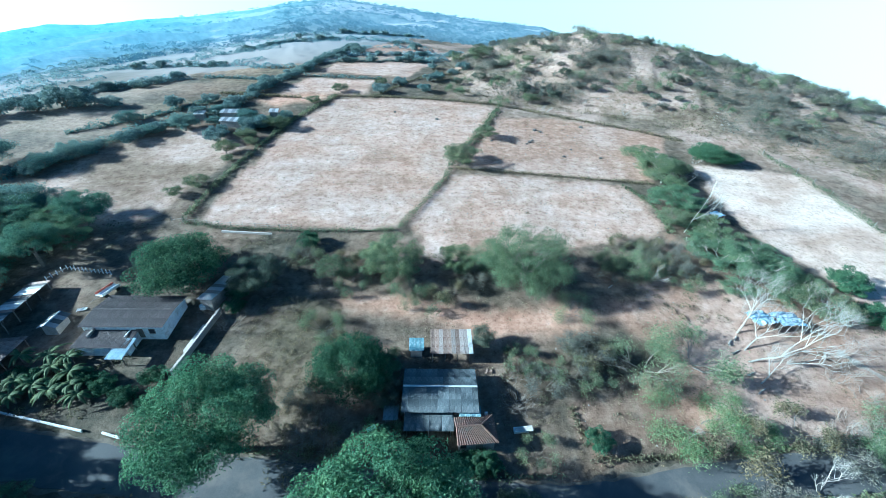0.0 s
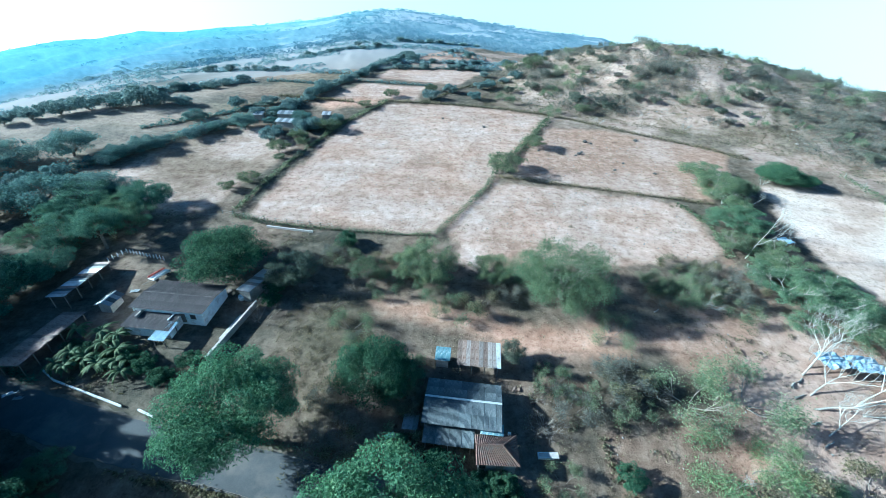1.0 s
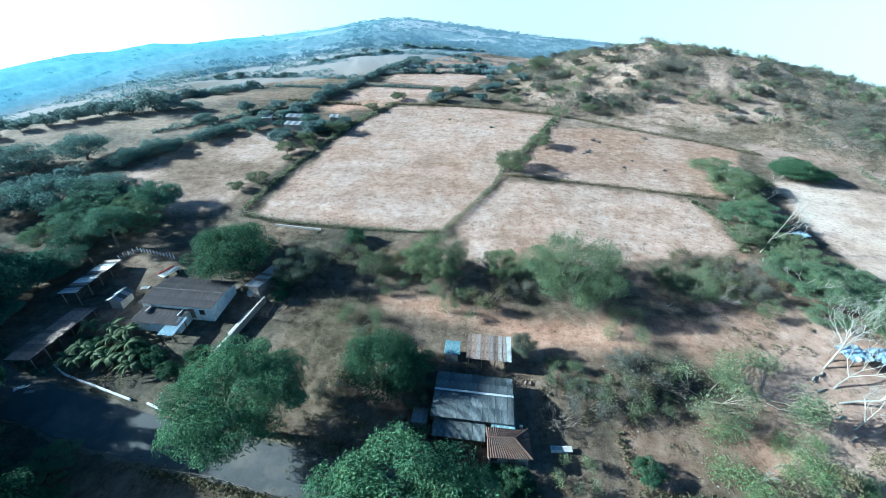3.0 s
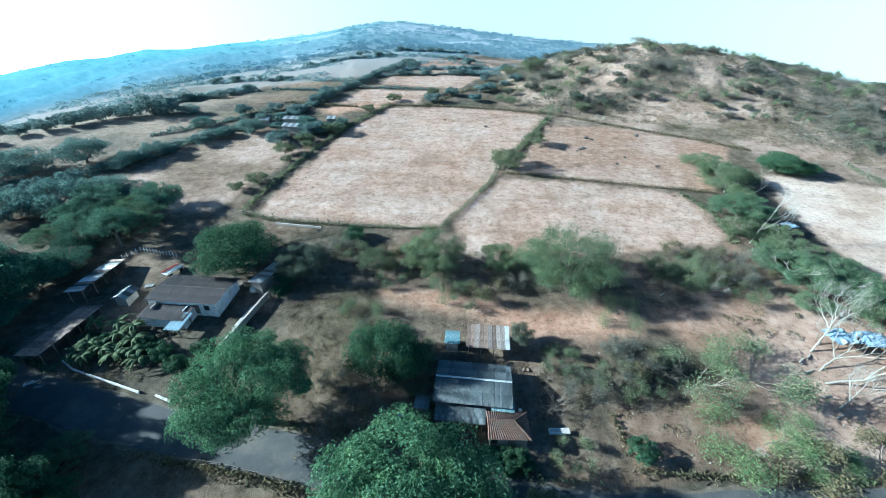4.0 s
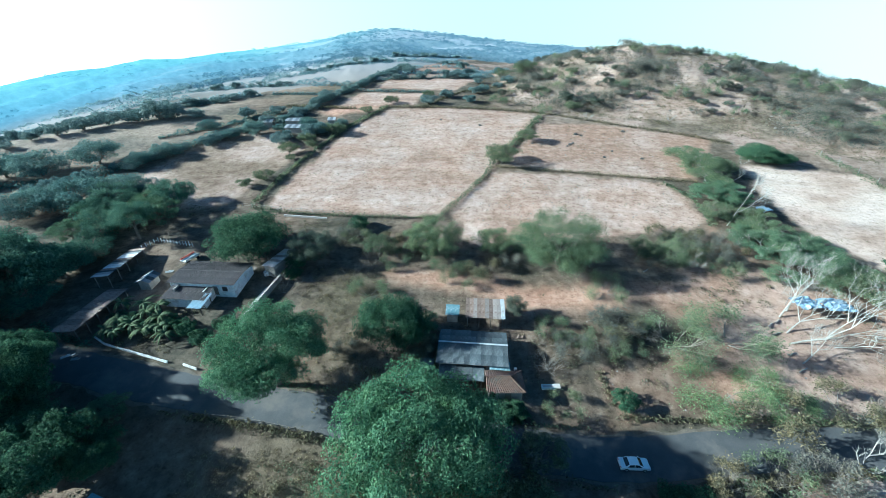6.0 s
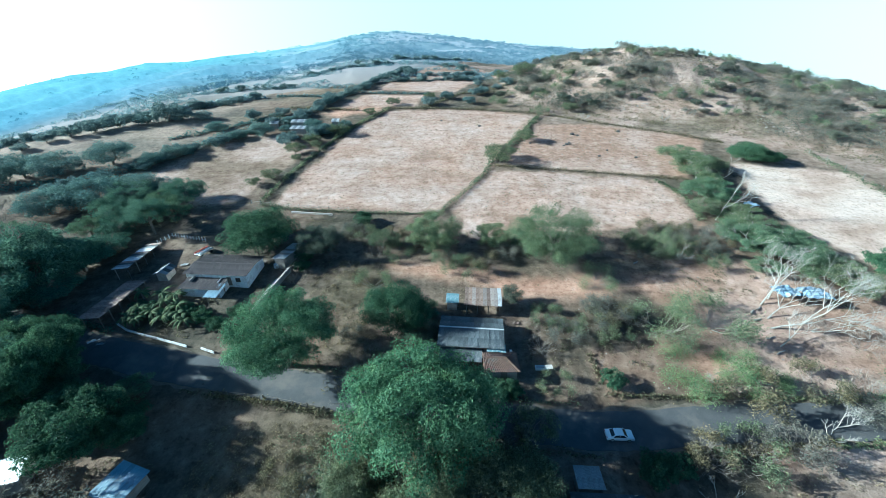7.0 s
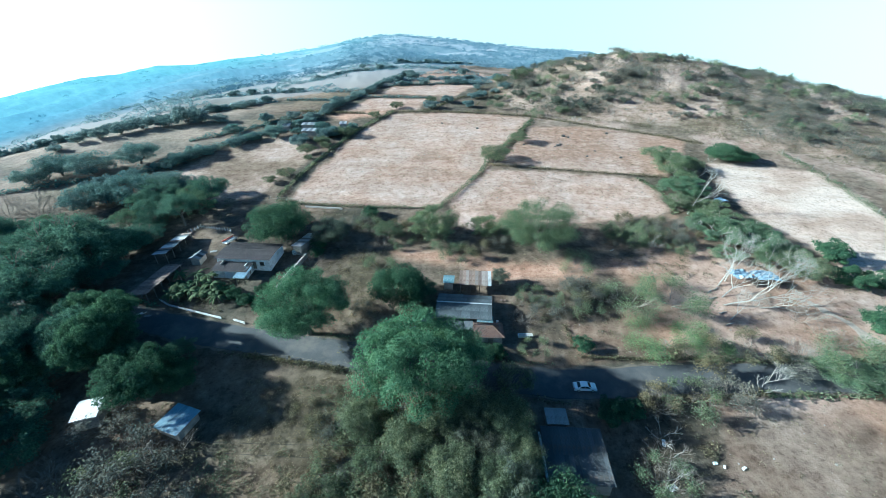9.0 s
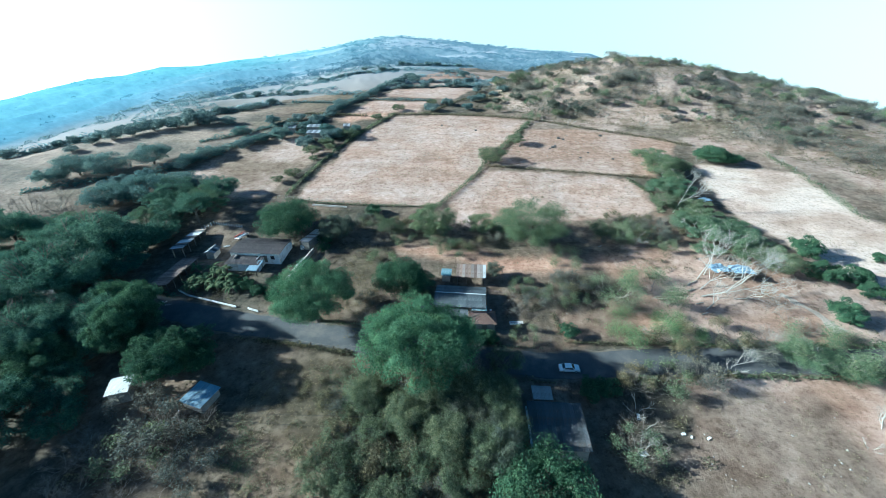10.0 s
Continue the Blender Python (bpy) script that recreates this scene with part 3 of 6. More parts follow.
def make_open_tree(name, label, category, seed, radius, high, n_leaf, leaf, mat, bark=TWIG, depth=4, trunk_r=0.16, stems=5, group=""):
    """A thin tree or shrub: a fan of bare limbs with sparse leaf sprays near their tips."""
    rng, pr = np.random.default_rng(seed), random.Random(seed)
    e = new(name)
    tagged(e, label, category, group)
    v, f, tips = [], [], []
    for i in range(stems):
        t = 2 * math.pi * (i + pr.random()) / stems
        grow(v, f, tips, pr, (0.2 * math.cos(t), 0.2 * math.sin(t), -0.3), (math.cos(t) * radius, math.sin(t) * radius, high * 1.1), math.hypot(radius, high) * 0.36, trunk_r, depth - 1, 0.6, 0.06, 4)
    raw("trunk", v, f, bark, e)
    if n_leaf:
        tp = np.array(tips)
        pick = rng.integers(0, len(tp), n_leaf)
        pts = tp[pick] + rng.normal(size=(n_leaf, 3)) * radius * 0.13
        pts[:, 2] = np.maximum(pts[:, 2], 0.15)
        lv, lf = leaf_mesh(pts, leaf * rng.uniform(0.6, 1.35, n_leaf), rng)
        raw("crown", lv, lf, mat, e)
    return e


# ---- road ----
ROAD = ((-160, 33), (-133, 26.5), (-115, 22.5), (-97, 17.3), (-72.6, 12), (-50, 8.2), (-30, 4.6), (-13, 2), (0, 0.9), (18, 2.2), (36, 2.6), (55, 2.7), (75, 2.8), (110, 3))


def glide(points, step=2.0):
    """Evenly spaced points along a smooth line through the given ones."""
    out = []
    p = [Vector((2 * points[0][0] - points[1][0], 2 * points[0][1] - points[1][1]))] + [Vector(q) for q in points] + [Vector((2 * points[-1][0] - points[-2][0], 2 * points[-1][1] - points[-2][1]))]
    for i in range(1, len(p) - 2):
        n = max(1, int((p[i + 1] - p[i]).length / step))
        for k in range(n):
            t = k / n
            out.append(0.5 * (2 * p[i] + (p[i + 1] - p[i - 1]) * t + (2 * p[i - 1] - 5 * p[i] + 4 * p[i + 1] - p[i + 2]) * t ** 2 + (3 * p[i] - p[i - 1] - 3 * p[i + 1] + p[i + 2]) * t ** 3))
    out.append(p[-2])
    return out


def ribbon(name, points, wide, lift, mat, label, category, ragged=0.0, step=2.0, across=(-1, -0.5, 0, 0.5, 1)):
    """A strip laid over the ground, with turned-down edges."""
    line, verts, faces = glide(points, step), [], []
    k = len(across) + 2
    for i, p in enumerate(line):
        d = (line[min(i + 1, len(line) - 1)] - line[max(i - 1, 0)]).normalized()
        s = Vector((-d.y, d.x))
        for j, a in enumerate((across[0],) + tuple(across) + (across[-1],)):
            w = wide / 2 * a + (ragged * noise.noise((p.x * 0.4, p.y * 0.4, a * 3)) if abs(a) == 1 else 0)
            q = p + s * w
            verts.append((q.x, q.y, ground_z(q.x, q.y) + (-0.3 if j in (0, k - 1) else lift)))
    for i in range(len(line) - 1):
        for j in range(k - 1):
            faces.append((i * k + j, i * k + j + 1, (i + 1) * k + j + 1, (i + 1) * k + j))
    ob = raw(name, verts, faces, mat)
    return tagged(ob, label, category, kind="structure")


ribbon("verge", ROAD, 7.8, 0.05, VERGE, "dusty gravel verge beside the road", "verge", 1.1, 0.7)
ribbon("road", ROAD, 6.6, 0.12, ASPHALT, "worn grey asphalt country road", "road", 0.5, 1.5)
ribbon("track", ((61, 24.5), (63.4, 20), (65, 16), (66, 11)), 1.8, 0.05, SAND, "pale dirt track running down to the road", "track", 1.8, 1.0)

# ---- plants: one of each kind first, then copies ----
KINDS = {}


def kind_of(key, radius, make):
    KINDS[key] = (radius, [make(s) for s in (11, 29, 47)])


kind_of("big", 11.0, lambda s: make_tree("shade_tree", "broad green shade tree with a dense domed crown", "tree", s, 11.0, 8.9, 6.6, 52000, 0.18, LEAF_BIG, lobes=170, lobe_r=0.2, shell=0.55, trunk_r=0.5, flat=0.75))
kind_of("dark", 8.0, lambda s: make_tree("dark_tree", "dense dark green tree with a rounded crown", "tree", s, 8.0, 4.6, 4.0, 11000, 0.2, LEAF_DARK, lobes=110, lobe_r=0.2, shell=0.45, trunk_r=0.4, flat=0.8))
kind_of("green", 7.0, lambda s: make_tree("green_tree", "fresh green tree with a loose leafy crown", "tree", s, 7.0, 3.9, 3.4, 14000, 0.14, LEAF_BRIGHT, lobes=90, lobe_r=0.18, shell=0.45, trunk_r=0.3))
kind_of("olive", 8.0, lambda s: make_tree("olive_green_tree", "dusty olive-green tree with a thin wide crown", "tree", s, 8.0, 4.0, 3.6, 7000, 0.21, LEAF_OLIVE, TWIG, lobes=60, lobe_r=0.22, trunk_r=0.28, shell=0.5, depth=4, flat=0.95))
kind_of("thin", 7.0, lambda s: make_open_tree("thin_tree", "half-bare tree with grey limbs and sparse leaves", "tree", s, 7.0, 2.5, 4600, 0.17, LEAF_PALE))
kind_of("bush", 4.0, lambda s: make_tree("bush", "compact dark green bush", "bush", s, 4.0, 2.2, 2.5, 6500, 0.17, LEAF_DEEP, lobes=48, lobe_r=0.25, trunk_r=0.14, depth=2, shell=0.6, flat=0.9))
kind_of("scrub", 4.5, lambda s: make_open_tree("scrub_bush", "dry brown and olive thorn scrub", "bush", s, 4.5, 2.6, 2000, 0.2, {11: LEAF_SCRUB, 29: LEAF_OLIVE, 47: LEAF_DRY}[s], TWIG, 4, 0.07, 5))
kind_of("small_olive", 5.0, lambda s: make_tree("olive_green_tree", "small dusty olive-grey tree on the hillside", "tree", s, 5.0, 2.6, 2.3, 1500, 0.3, {11: LEAF_GREY, 29: LEAF_SCRUB, 47: LEAF_GREY}[s], TWIG, lobes=40, lobe_r=0.22, trunk_r=0.2, shell=0.5, depth=3, flat=0.95))
kind_of("small_thin", 5.0, lambda s: make_open_tree("thin_tree", "small half-bare grey tree on the hillside", "tree", s, 5.0, 2.8, 700, 0.28, {11: LEAF_PALE, 29: LEAF_SCRUB, 47: LEAF_HILL}[s], TWIG, 3, 0.14))
kind_of("far", 6.0, lambda s: make_tree("distant_tree", "distant tree standing among the fields, leaves tinted for haze", "tree", s, 6.0, 3.0, 3.2, 1500, 0.45, LEAF_FAR_HAZED, lobes=32, lobe_r=0.3, trunk_r=0.3, depth=2, flat=0.9))
kind_of("vale", 8.0, lambda s: make_tree("valley_tree", "green tree standing in the valley, leaves tinted for haze", "tree", s, 8.0, 4.0, 4.0, 7500, 0.25, LEAF_VALE_HAZED, lobes=70, lobe_r=0.25, shell=0.6, trunk_r=0.35, flat=0.9))
kind_of("dead", 8.0, lambda s: make_open_tree("dead_tree", "dead tree with bare bleached white limbs", "tree", s, 8.0, 5.0, 0, 0.2, LEAF_DRY, PALE_BARK, 6, 0.15, 3))
kind_of("bare", 3.5, lambda s: make_open_tree("bare_tree", "leafless grey-white tree with short twigs", "tree", s, 3.5, 3.0, 0, 0.2, LEAF_DRY, PALE_BARK, 4, 0.10, 4))
kind_of("big_olive", 12.0, lambda s: make_tree("olive_green_tree", "wide pale green tree with a feathery crown", "tree", s, 12.0, 6.0, 6.2, 42000, 0.15, LEAF_PALE, TWIG, lobes=170, lobe_r=0.19, trunk_r=0.4, shell=0.45, depth=4, flat=0.95))
kind_of("dense", 9.0, lambda s: make_tree("dark_tree", "dense dark green tree with a low solid dome", "tree", s, 9.0, 4.6, 4.6, 26000, 0.2, LEAF_DEEP, lobes=150, lobe_r=0.24, trunk_r=0.5, shell=0.6, flat=0.8))
kind_of("lime", 7.0, lambda s: make_open_tree("lime_tree", "low spreading tree with fresh yellow-green leaves", "tree", s, 7.0, 1.6, 8000, 0.15, LEAF_LIME))
kind_of("tall", 8.0, lambda s: make_tree("dark_tree", "tall dark green tree with a high crown", "tree", s, 8.0, 8.2, 4.8, 13000, 0.19, LEAF_DARK, lobes=110, lobe_r=0.2, trunk_r=0.4, shell=0.45))
kind_of("umbrella", 12.0, lambda s: make_tree("umbrella_tree", "wide dark green tree with a spreading flat-topped crown", "tree", s, 12.0, 9.0, 3.6, 34000, 0.21, LEAF_DARK, lobes=120, lobe_r=0.2, trunk_r=0.5, shell=0.6, depth=4, flat=0.5))
kind_of("round", 7.0, lambda s: make_tree("dark_tree", "dense dark green tree with drooping leaf clusters", "tree", s, 7.0, 6.4, 4.4, 24000, 0.19, LEAF_DEEP, lobes=110, lobe_r=0.23, trunk_r=0.35, shell=0.55, flat=0.9))
kind_of("thicket", 5.0, lambda s: make_tree("thicket_tree", "slender olive-brown tree in the thicket", "tree", s, 5.0, 5.2, 3.6, 11000, 0.15, {11: LEAF_OLIVE, 29: LEAF_GREY, 47: LEAF_OLIVE}[s], TWIG, lobes=70, lobe_r=0.3, trunk_r=0.2, shell=0.2, depth=4, flat=0.95))
kind_of("feather", 8.0, lambda s: make_tree("feathery_tree", "grey-green feathery tree with thin spreading boughs", "tree", s, 8.0, 4.6, 3.6, 15000, 0.15, {11: LEAF_PALE, 29: LEAF_BRIGHT, 47: LEAF_PALE}[s], PALE_BARK, lobes=90, lobe_r=0.2, trunk_r=0.26, shell=0.45, depth=4, flat=0.7))
kind_of("dusty", 7.0, lambda s: make_tree("dusty_tree", "dusty grey-green tree with a rounded crown down to the ground", "tree", s, 7.0, 4.4, 4.4, 19000, 0.15, {11: LEAF_PALE, 29: LEAF_GREY, 47: LEAF_PALE}[s], TWIG, lobes=100, lobe_r=0.2, trunk_r=0.28, shell=0.45, depth=4, flat=0.95))
kind_of("twigs", 3.0, lambda s: make_open_tree("bare_shrub", "leafless brown thorn shrub of tangled twigs", "bush", s, 3.0, 1.7, 0, 0.2, LEAF_DRY, TWIG, 5, 0.06, 7))
PROTOS = [e for _, es in KINDS.values() for e in es]
pick = random.Random(5)


def plant(key, spots, group="", tall=1.0):
    r0, protos = KINDS[key]
    for x, y, r in spots:
        s = r / r0
        m = pose(x, y, ground_z(x, y) - 0.1, 0, 0, pick.uniform(0, 360)) @ Matrix.Diagonal((s, s, s * tall * pick.uniform(0.88, 1.08), 1))
        tagged(copy_thing(pick.choice(protos), m), group=group)


plant("big", [(-57.6, 13.6, 10.7)], "roadside shade trees")
plant("big", [(-32.0, -3.0, 12.6)], "roadside shade trees", 1.02)
plant("dark", [(-137.5, 27.8, 11), (-124.5, 35.9, 12.5), (-118.2, 42.3, 8.5), (-120.3, 14.7, 6.2), (-131.3, 13.7, 6.2), (-123.5, 22.4, 6.0), (-150.5, 48.9, 8), (-162.2, 48.8, 8)], "dark trees")
plant("green", [(56.4, 79.4, 9.6)], "green trees", 0.72)
plant("feather", [(62.4, 112, 8.5), (60.8, 94, 7.5), (58.6, 60.5, 7), (64, 47, 7), (68.5, 42, 6), (66, 56, 6), (55, 66, 5)], "feathery trees", 0.6)
plant("feather", [(62.6, 101.7, 9.9), (52.7, 51.8, 9.7), (61.5, 48.7, 9.5), (60.9, 38.7, 7.3), (51.5, 2.4, 6.6), (58.6, -0.2, 5.4)], "feathery trees", 0.62)
plant("green", [(-33.2, 25.1, 4.5), (-83.2, 7.1, 4.1), (-108, 9, 5)], "green trees")
plant("big_olive", [(-0.2, 48.5, 12.2)], "olive trees", 1.12)
plant("dense", [(-77.2, 52.0, 10.6), (-11.0, -26.6, 8.8)], "dense dark trees")
plant("dense", [(88.5, 110, 8.4), (95.5, 108.5, 6.2)], "dense dark trees", 0.72)
plant("dense", [(-38.4, 23.6, 7.4)], "dense dark trees", 1.35)
plant("dusty", [(-32.4, 20.6, 3.4)], "grey-green yard tree", 1.2)
plant("dusty", [(-31.2, 51.9, 7.8), (-61, 49.5, 6.6), (-15.8, 53.6, 5.6)], "dusty trees of the belt")
plant("olive", [(-44.8, 52.3, 5.4), (22.6, 52.1, 5)], "olive trees")
plant("scrub", [(-3.5, 20.6, 3.6), (2.5, 22, 3.8), (7.5, 25.4, 4), (-6, 25.5, 3.2), (36, 54, 3.8), (41.5, 50, 4.2), (45.5, 56, 3.6), (33, 49.5, 3)], "brown thorn scrub")
plant("thicket", [(-13.4, 30.6, 3.0)], "narrow yard tree")
plant("thin", [(17.1, 23.0, 6.6), (27.2, 23.7, 7.6), (56.6, 4.1, 7.6), (64.9, 3, 6.6)], "thin trees")
plant("lime", [(20.2, 11.0, 7.4), (27.5, 11.2, 5.6)], "lime-green trees", 0.8)
plant("bush", [(79.4, 41.3, 5.3), (75.4, 30.5, 4.9), (83.1, 29.3, 4.6), (69.7, 15, 4.6), (98.2, 38.2, 2.6), (83.4, 23.7, 3.6), (2.3, 9.9, 2.6), (3, -6.1, 3.4), (-52.3, 64.4, 3.5), (6.5, -5.8, 2.7)], "green bushes")
plant("scrub", [(-41.7, -8.2, 5), (-31.6, -10, 5.2), (-22.9, -6.6, 4.7), (-35, -18.4, 5.1), (-26.1, -18.2, 4.7), (-43.3, -16.3, 4.5), (-16.3, -7.7, 4.4), (-17.9, 0.4, 4.2), (-52.4, -6.4, 2.8), (-78.2, -15.9, 5.6), (-80.6, -20, 4.9), (-69.4, -22.6, 4.2), (7.4, -17.6, 3.9), (18.8, -2.9, 4.6), (26.3, -1.9, 4.1), (-38, -24.1, 4.6), (-27.9, -24.9, 4.5), (11.9, -3.2, 3.5), (6.5, 26.3, 4.5), (-8.1, 9, 2.9), (38.1, 8.8, 4.5), (41.7, 4.2, 3.7), (25.6, 6.8, 5.1), (-87.5, -8.5, 4.5)], "thorn scrub")
plant("olive", [(-88.6, 117, 5.0), (-85, 129, 4.4), (-82, 124, 3.4), (-86.5, 111, 2.6), (-89.8, 94.1, 4.3), (-94.4, 88.9, 3.3), (-6.9, 108.5, 7.8), (6.1, 130.4, 5.1), (-56.6, 184.9, 4.8), (-37.2, 197.9, 4), (-75.7, 139.1, 5.9), (-66.9, 168.2, 4.2)], "hedgerow trees")
plant("vale", [(-132.9, 144, 5.2), (-119, 133.4, 4.4), (-134.6, 113.8, 6.2), (-139.6, 105.8, 5.5), (-155.8, 107.2, 9.6), (-168.8, 97.1, 10), (-180, 95.7, 9.1), (-109.3, 136.3, 6.3), (-185.9, 88.2, 7.1), (-140, 75, 10.5), (-150.2, 70.3, 9.3), (-122.4, 83.2, 5.3), (-130.6, 81.1, 8.9)], "valley trees")
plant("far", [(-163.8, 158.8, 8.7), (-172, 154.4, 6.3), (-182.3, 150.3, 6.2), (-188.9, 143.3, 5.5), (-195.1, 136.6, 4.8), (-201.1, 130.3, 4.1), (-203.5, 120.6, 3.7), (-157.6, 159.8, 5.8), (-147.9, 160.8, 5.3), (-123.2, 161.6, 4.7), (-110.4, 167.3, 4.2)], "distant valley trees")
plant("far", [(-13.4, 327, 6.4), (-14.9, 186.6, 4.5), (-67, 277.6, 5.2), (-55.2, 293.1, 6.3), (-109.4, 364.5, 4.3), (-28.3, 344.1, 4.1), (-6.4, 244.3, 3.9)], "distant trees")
plant("thin", [(13.4, 283, 4.4), (20.3, 169.3, 4.8), (1, 185.6, 5.7), (36.7, 223.6, 5.7), (63.8, 187.9, 4.4)], "thin trees at the hill's foot")
plant("olive", [(21.7, 242, 8.4), (45.9, 217.7, 4.9), (36, 172.5, 4.9), (30, 262, 6), (12, 262, 5)], "olive trees at the hill's foot")
plant("vale", [(-89.5, 147, 4.6), (-84, 143, 4.0), (-101.5, 143.5, 3.4), (-103, 153, 4.2), (-75, 150, 3.6), (-86.5, 138.5, 2.8)], "trees round the far sheds")
plant("dead", [(65, 78, 5.5), (68, 93, 5)], "dead trees")


def leaning_dead(x, y, way, long, seed, thick=0.17):
    """A dead tree whose bleached limbs reach out to one side and end in grey twigs."""
    e = stand("dead_tree", x, y, 0, "leaning dead tree with long bleached white limbs", "tree", "leaning dead trees")
    v, f, tips, pr = [], [], [], random.Random(seed)
    grow(v, f, tips, pr, (0, 0, -0.3), way, long, thick, 3, 0.72, 0.05, 7)
    raw("trunk", v, f, PALE_BARK, e)
    v, f, ends = [], [], []
    for t in tips:
        grow(v, f, ends, pr, t, Vector(way) + Vector((pr.uniform(-0.6, 0.6), pr.uniform(-0.6, 0.6), pr.uniform(-0.1, 0.6))), long * 0.34, thick * 0.2, 3, 0.85, 0.08, 4)
    tagged(raw("twig_tangle", v, f, GREY_BARK, e, "fine grey twigs"), kind="stuff")


for x, y, way, long, seed, thick in ((42.3, 30.3, (0.62, 0.3, 0.75), 4.6, 3, 0.19), (39.4, 23.3, (0.95, 0.12, 0.3), 6.2, 4, 0.23), (38.4, 18.4, (0.7, 0.2, 0.5), 2.6, 5, 0.17), (40.6, 25.8, (0.8, 0.4, 0.5), 4.2, 6, 0.18), (45.0, 32.0, (0.5, 0.2, 0.9), 3.8, 8, 0.16), (47.0, 22.4, (0.9, -0.1, 0.35), 3.2, 9, 0.14)):
    leaning_dead(x, y, way, long, seed, thick)


def log(x, y, yaw, long, r, seed):
    """A short bleached log with a broken end, lying on the soil."""
    e = stand("log", x, y, yaw, "short bleached white log lying on red soil", "log", "fallen logs", lift=r * 0.7)
    v, f, pr = [], [], random.Random(seed)
    pts = [Vector((long * (i / 4 - 0.5), pr.uniform(-0.12, 0.12), pr.uniform(-0.03, 0.06))) for i in range(5)]
    for i in range(4):
        tube(v, f, pts[i], pts[i + 1], r * (1 - 0.12 * i), r * (0.88 - 0.12 * i), 7)
    raw("bole", v, f, PALE_BARK, e)


for i, (x, y, yaw, long, r) in enumerate(((38.6, 25.6, 20, 2.2, 0.2), (39.0, 28.0, 40, 2.0, 0.22), (38.2, 20.6, 15, 2.2, 0.17), (37.6, 17.0, 25, 2.6, 0.15), (41.0, 29.0, 30, 1.8, 0.2), (12.2, -12.6, 30, 3.0, 0.1), (9.6, -16.6, 20, 3.4, 0.1), (51.0, 63.0, 60, 2.0, 0.2), (53.0, 69.5, 110, 2.2, 0.17), (20.5, 45.5, 30, 1.6, 0.16))):
    log(x, y, yaw, long, r, i)
leaning_dead(52.0, 66.0, (0.55, 0.3, 0.8), 4.4, 7)
for x, y, way, long, seed in ((34.2, 0.6, (0.8, 0.3, 0.2), 2.0, 21), (44.0, 6.6, (0.9, 0.5, 0.25), 1.8, 22), (53.6, -13.4, (0.8, 0.7, 0.4), 1.8, 23), (15.8, 8.8, (0.9, 0.2, 0.3), 1.6, 24), (6.0, -19.2, (0.9, 0.4, 0.25), 1.8, 25)):
    leaning_dead(x, y, way, long, seed, 0.12)
plant("bush", [(-88, 26, 2.4), (-84, 27.2, 2.2), (-92.5, 27.5, 2.4), (-80, 25.5, 2.6), (-76, 23, 2.6), (-73, 27, 2.4), (-96, 29, 2.0), (-72, 21, 2.2), (-64.5, 47, 3.2), (-64, 43, 2.4), (-18.4, 7.2, 2.0), (-15.6, 7.4, 1.7), (-21.5, 8.2, 2.0), (-27, 11.4, 2.2), (-33, 13, 2.4), (-17.0, 8.3, 2.3), (-19.6, 8.8, 1.8)], "yard bushes")
plant("bare", [(-23, -12.4, 3.2), (-26.1, -18.8, 2.5), (-120.5, 12.4, 4.1), (10.5, -9.7, 3), (43.9, 5.8, 3.1), (33.8, -0.1, 2.6), (31.8, 47.6, 3.8), (48.8, -16.7, 1.8), (40, 160, 3), (77, 156, 3), (60.5, 167, 2.6), (82, 108, 2.6), (-164.5, 48.4, 5.4)], "bare trees")
grove = random.Random(12)
spots, kinds = [], []
for x0, x1, y0, y1, n in ((-178, -108, -2, 78, 50), (-128, -94, -30, 6, 14)):
    for _ in range(n * 12):
        x, y = grove.uniform(x0, x1), grove.uniform(y0, y1)
        if len(spots) < n + (50 if n == 14 else 0) and math.hypot(x + 121, y - 48) > 8 and not (x > -118 and 18 < y < 58) and not (x < -132 and y > 52) and not (x > -98 and y < 4) and not (-138 < x < -98 and 4 < y < 54) and all(math.hypot(x - p, y - q) > 6.5 for p, q, _ in spots):
            spots.append((x, y, grove.uniform(5, 8.5)))
plant("dark", [s for i, s in enumerate(spots) if i % 4 in (1, 2)], "trees of the grove")
plant("tall", [s for i, s in enumerate(spots) if i % 4 == 3], "tall trees of the grove")
plant("tall", [(-103, 7.5, 7), (-109, 14.5, 6.5), (-127, 36, 7.5)], "tall trees beside the yard")
plant("green", spots[::4], "trees of the grove")
plant("olive", [(-38, -14, 6), (-30, -18, 6), (-14, 0, 4.5), (-46, -22, 5), (-35, -28, 5.5), (-24, -24, 5)], "thicket trees")
plant("scrub", [(grove.uniform(-50, -13), grove.uniform(-34, -3), grove.uniform(2.5, 4.8)) for _ in range(30)], "thicket scrub")
plant("scrub", [(grove.uniform(-62, 46), grove.uniform(42, 62), grove.uniform(2.0, 4.0)) for _ in range(18)], "thorn scrub of the pasture")
plant("thin", [(grove.uniform(-55, 40), grove.uniform(34, 58), grove.uniform(3.0, 5.0)) for _ in range(8)], "thin trees of the pasture")
plant("scrub", [(grove.uniform(-48, -30), grove.uniform(8, 34), grove.uniform(2, 3.6)) for _ in range(10)], "thorn scrub of the yard")
plant("scrub", [(grove.uniform(-12, 12), grove.uniform(20.5, 29), grove.uniform(1.6, 2.8)) for _ in range(6)], "thorn scrub of the yard")
plant("feather", [(58, 56, 5.5), (60, 68, 6), (62, 88, 5.5), (51, 42, 5), (54, 60, 5), (60, 78, 6)], "feathery trees", 0.7)
plant("olive", [(66, 34, 7), (50, 70, 5.5), (62, 104, 6), (70, 100, 5)], "olive trees")
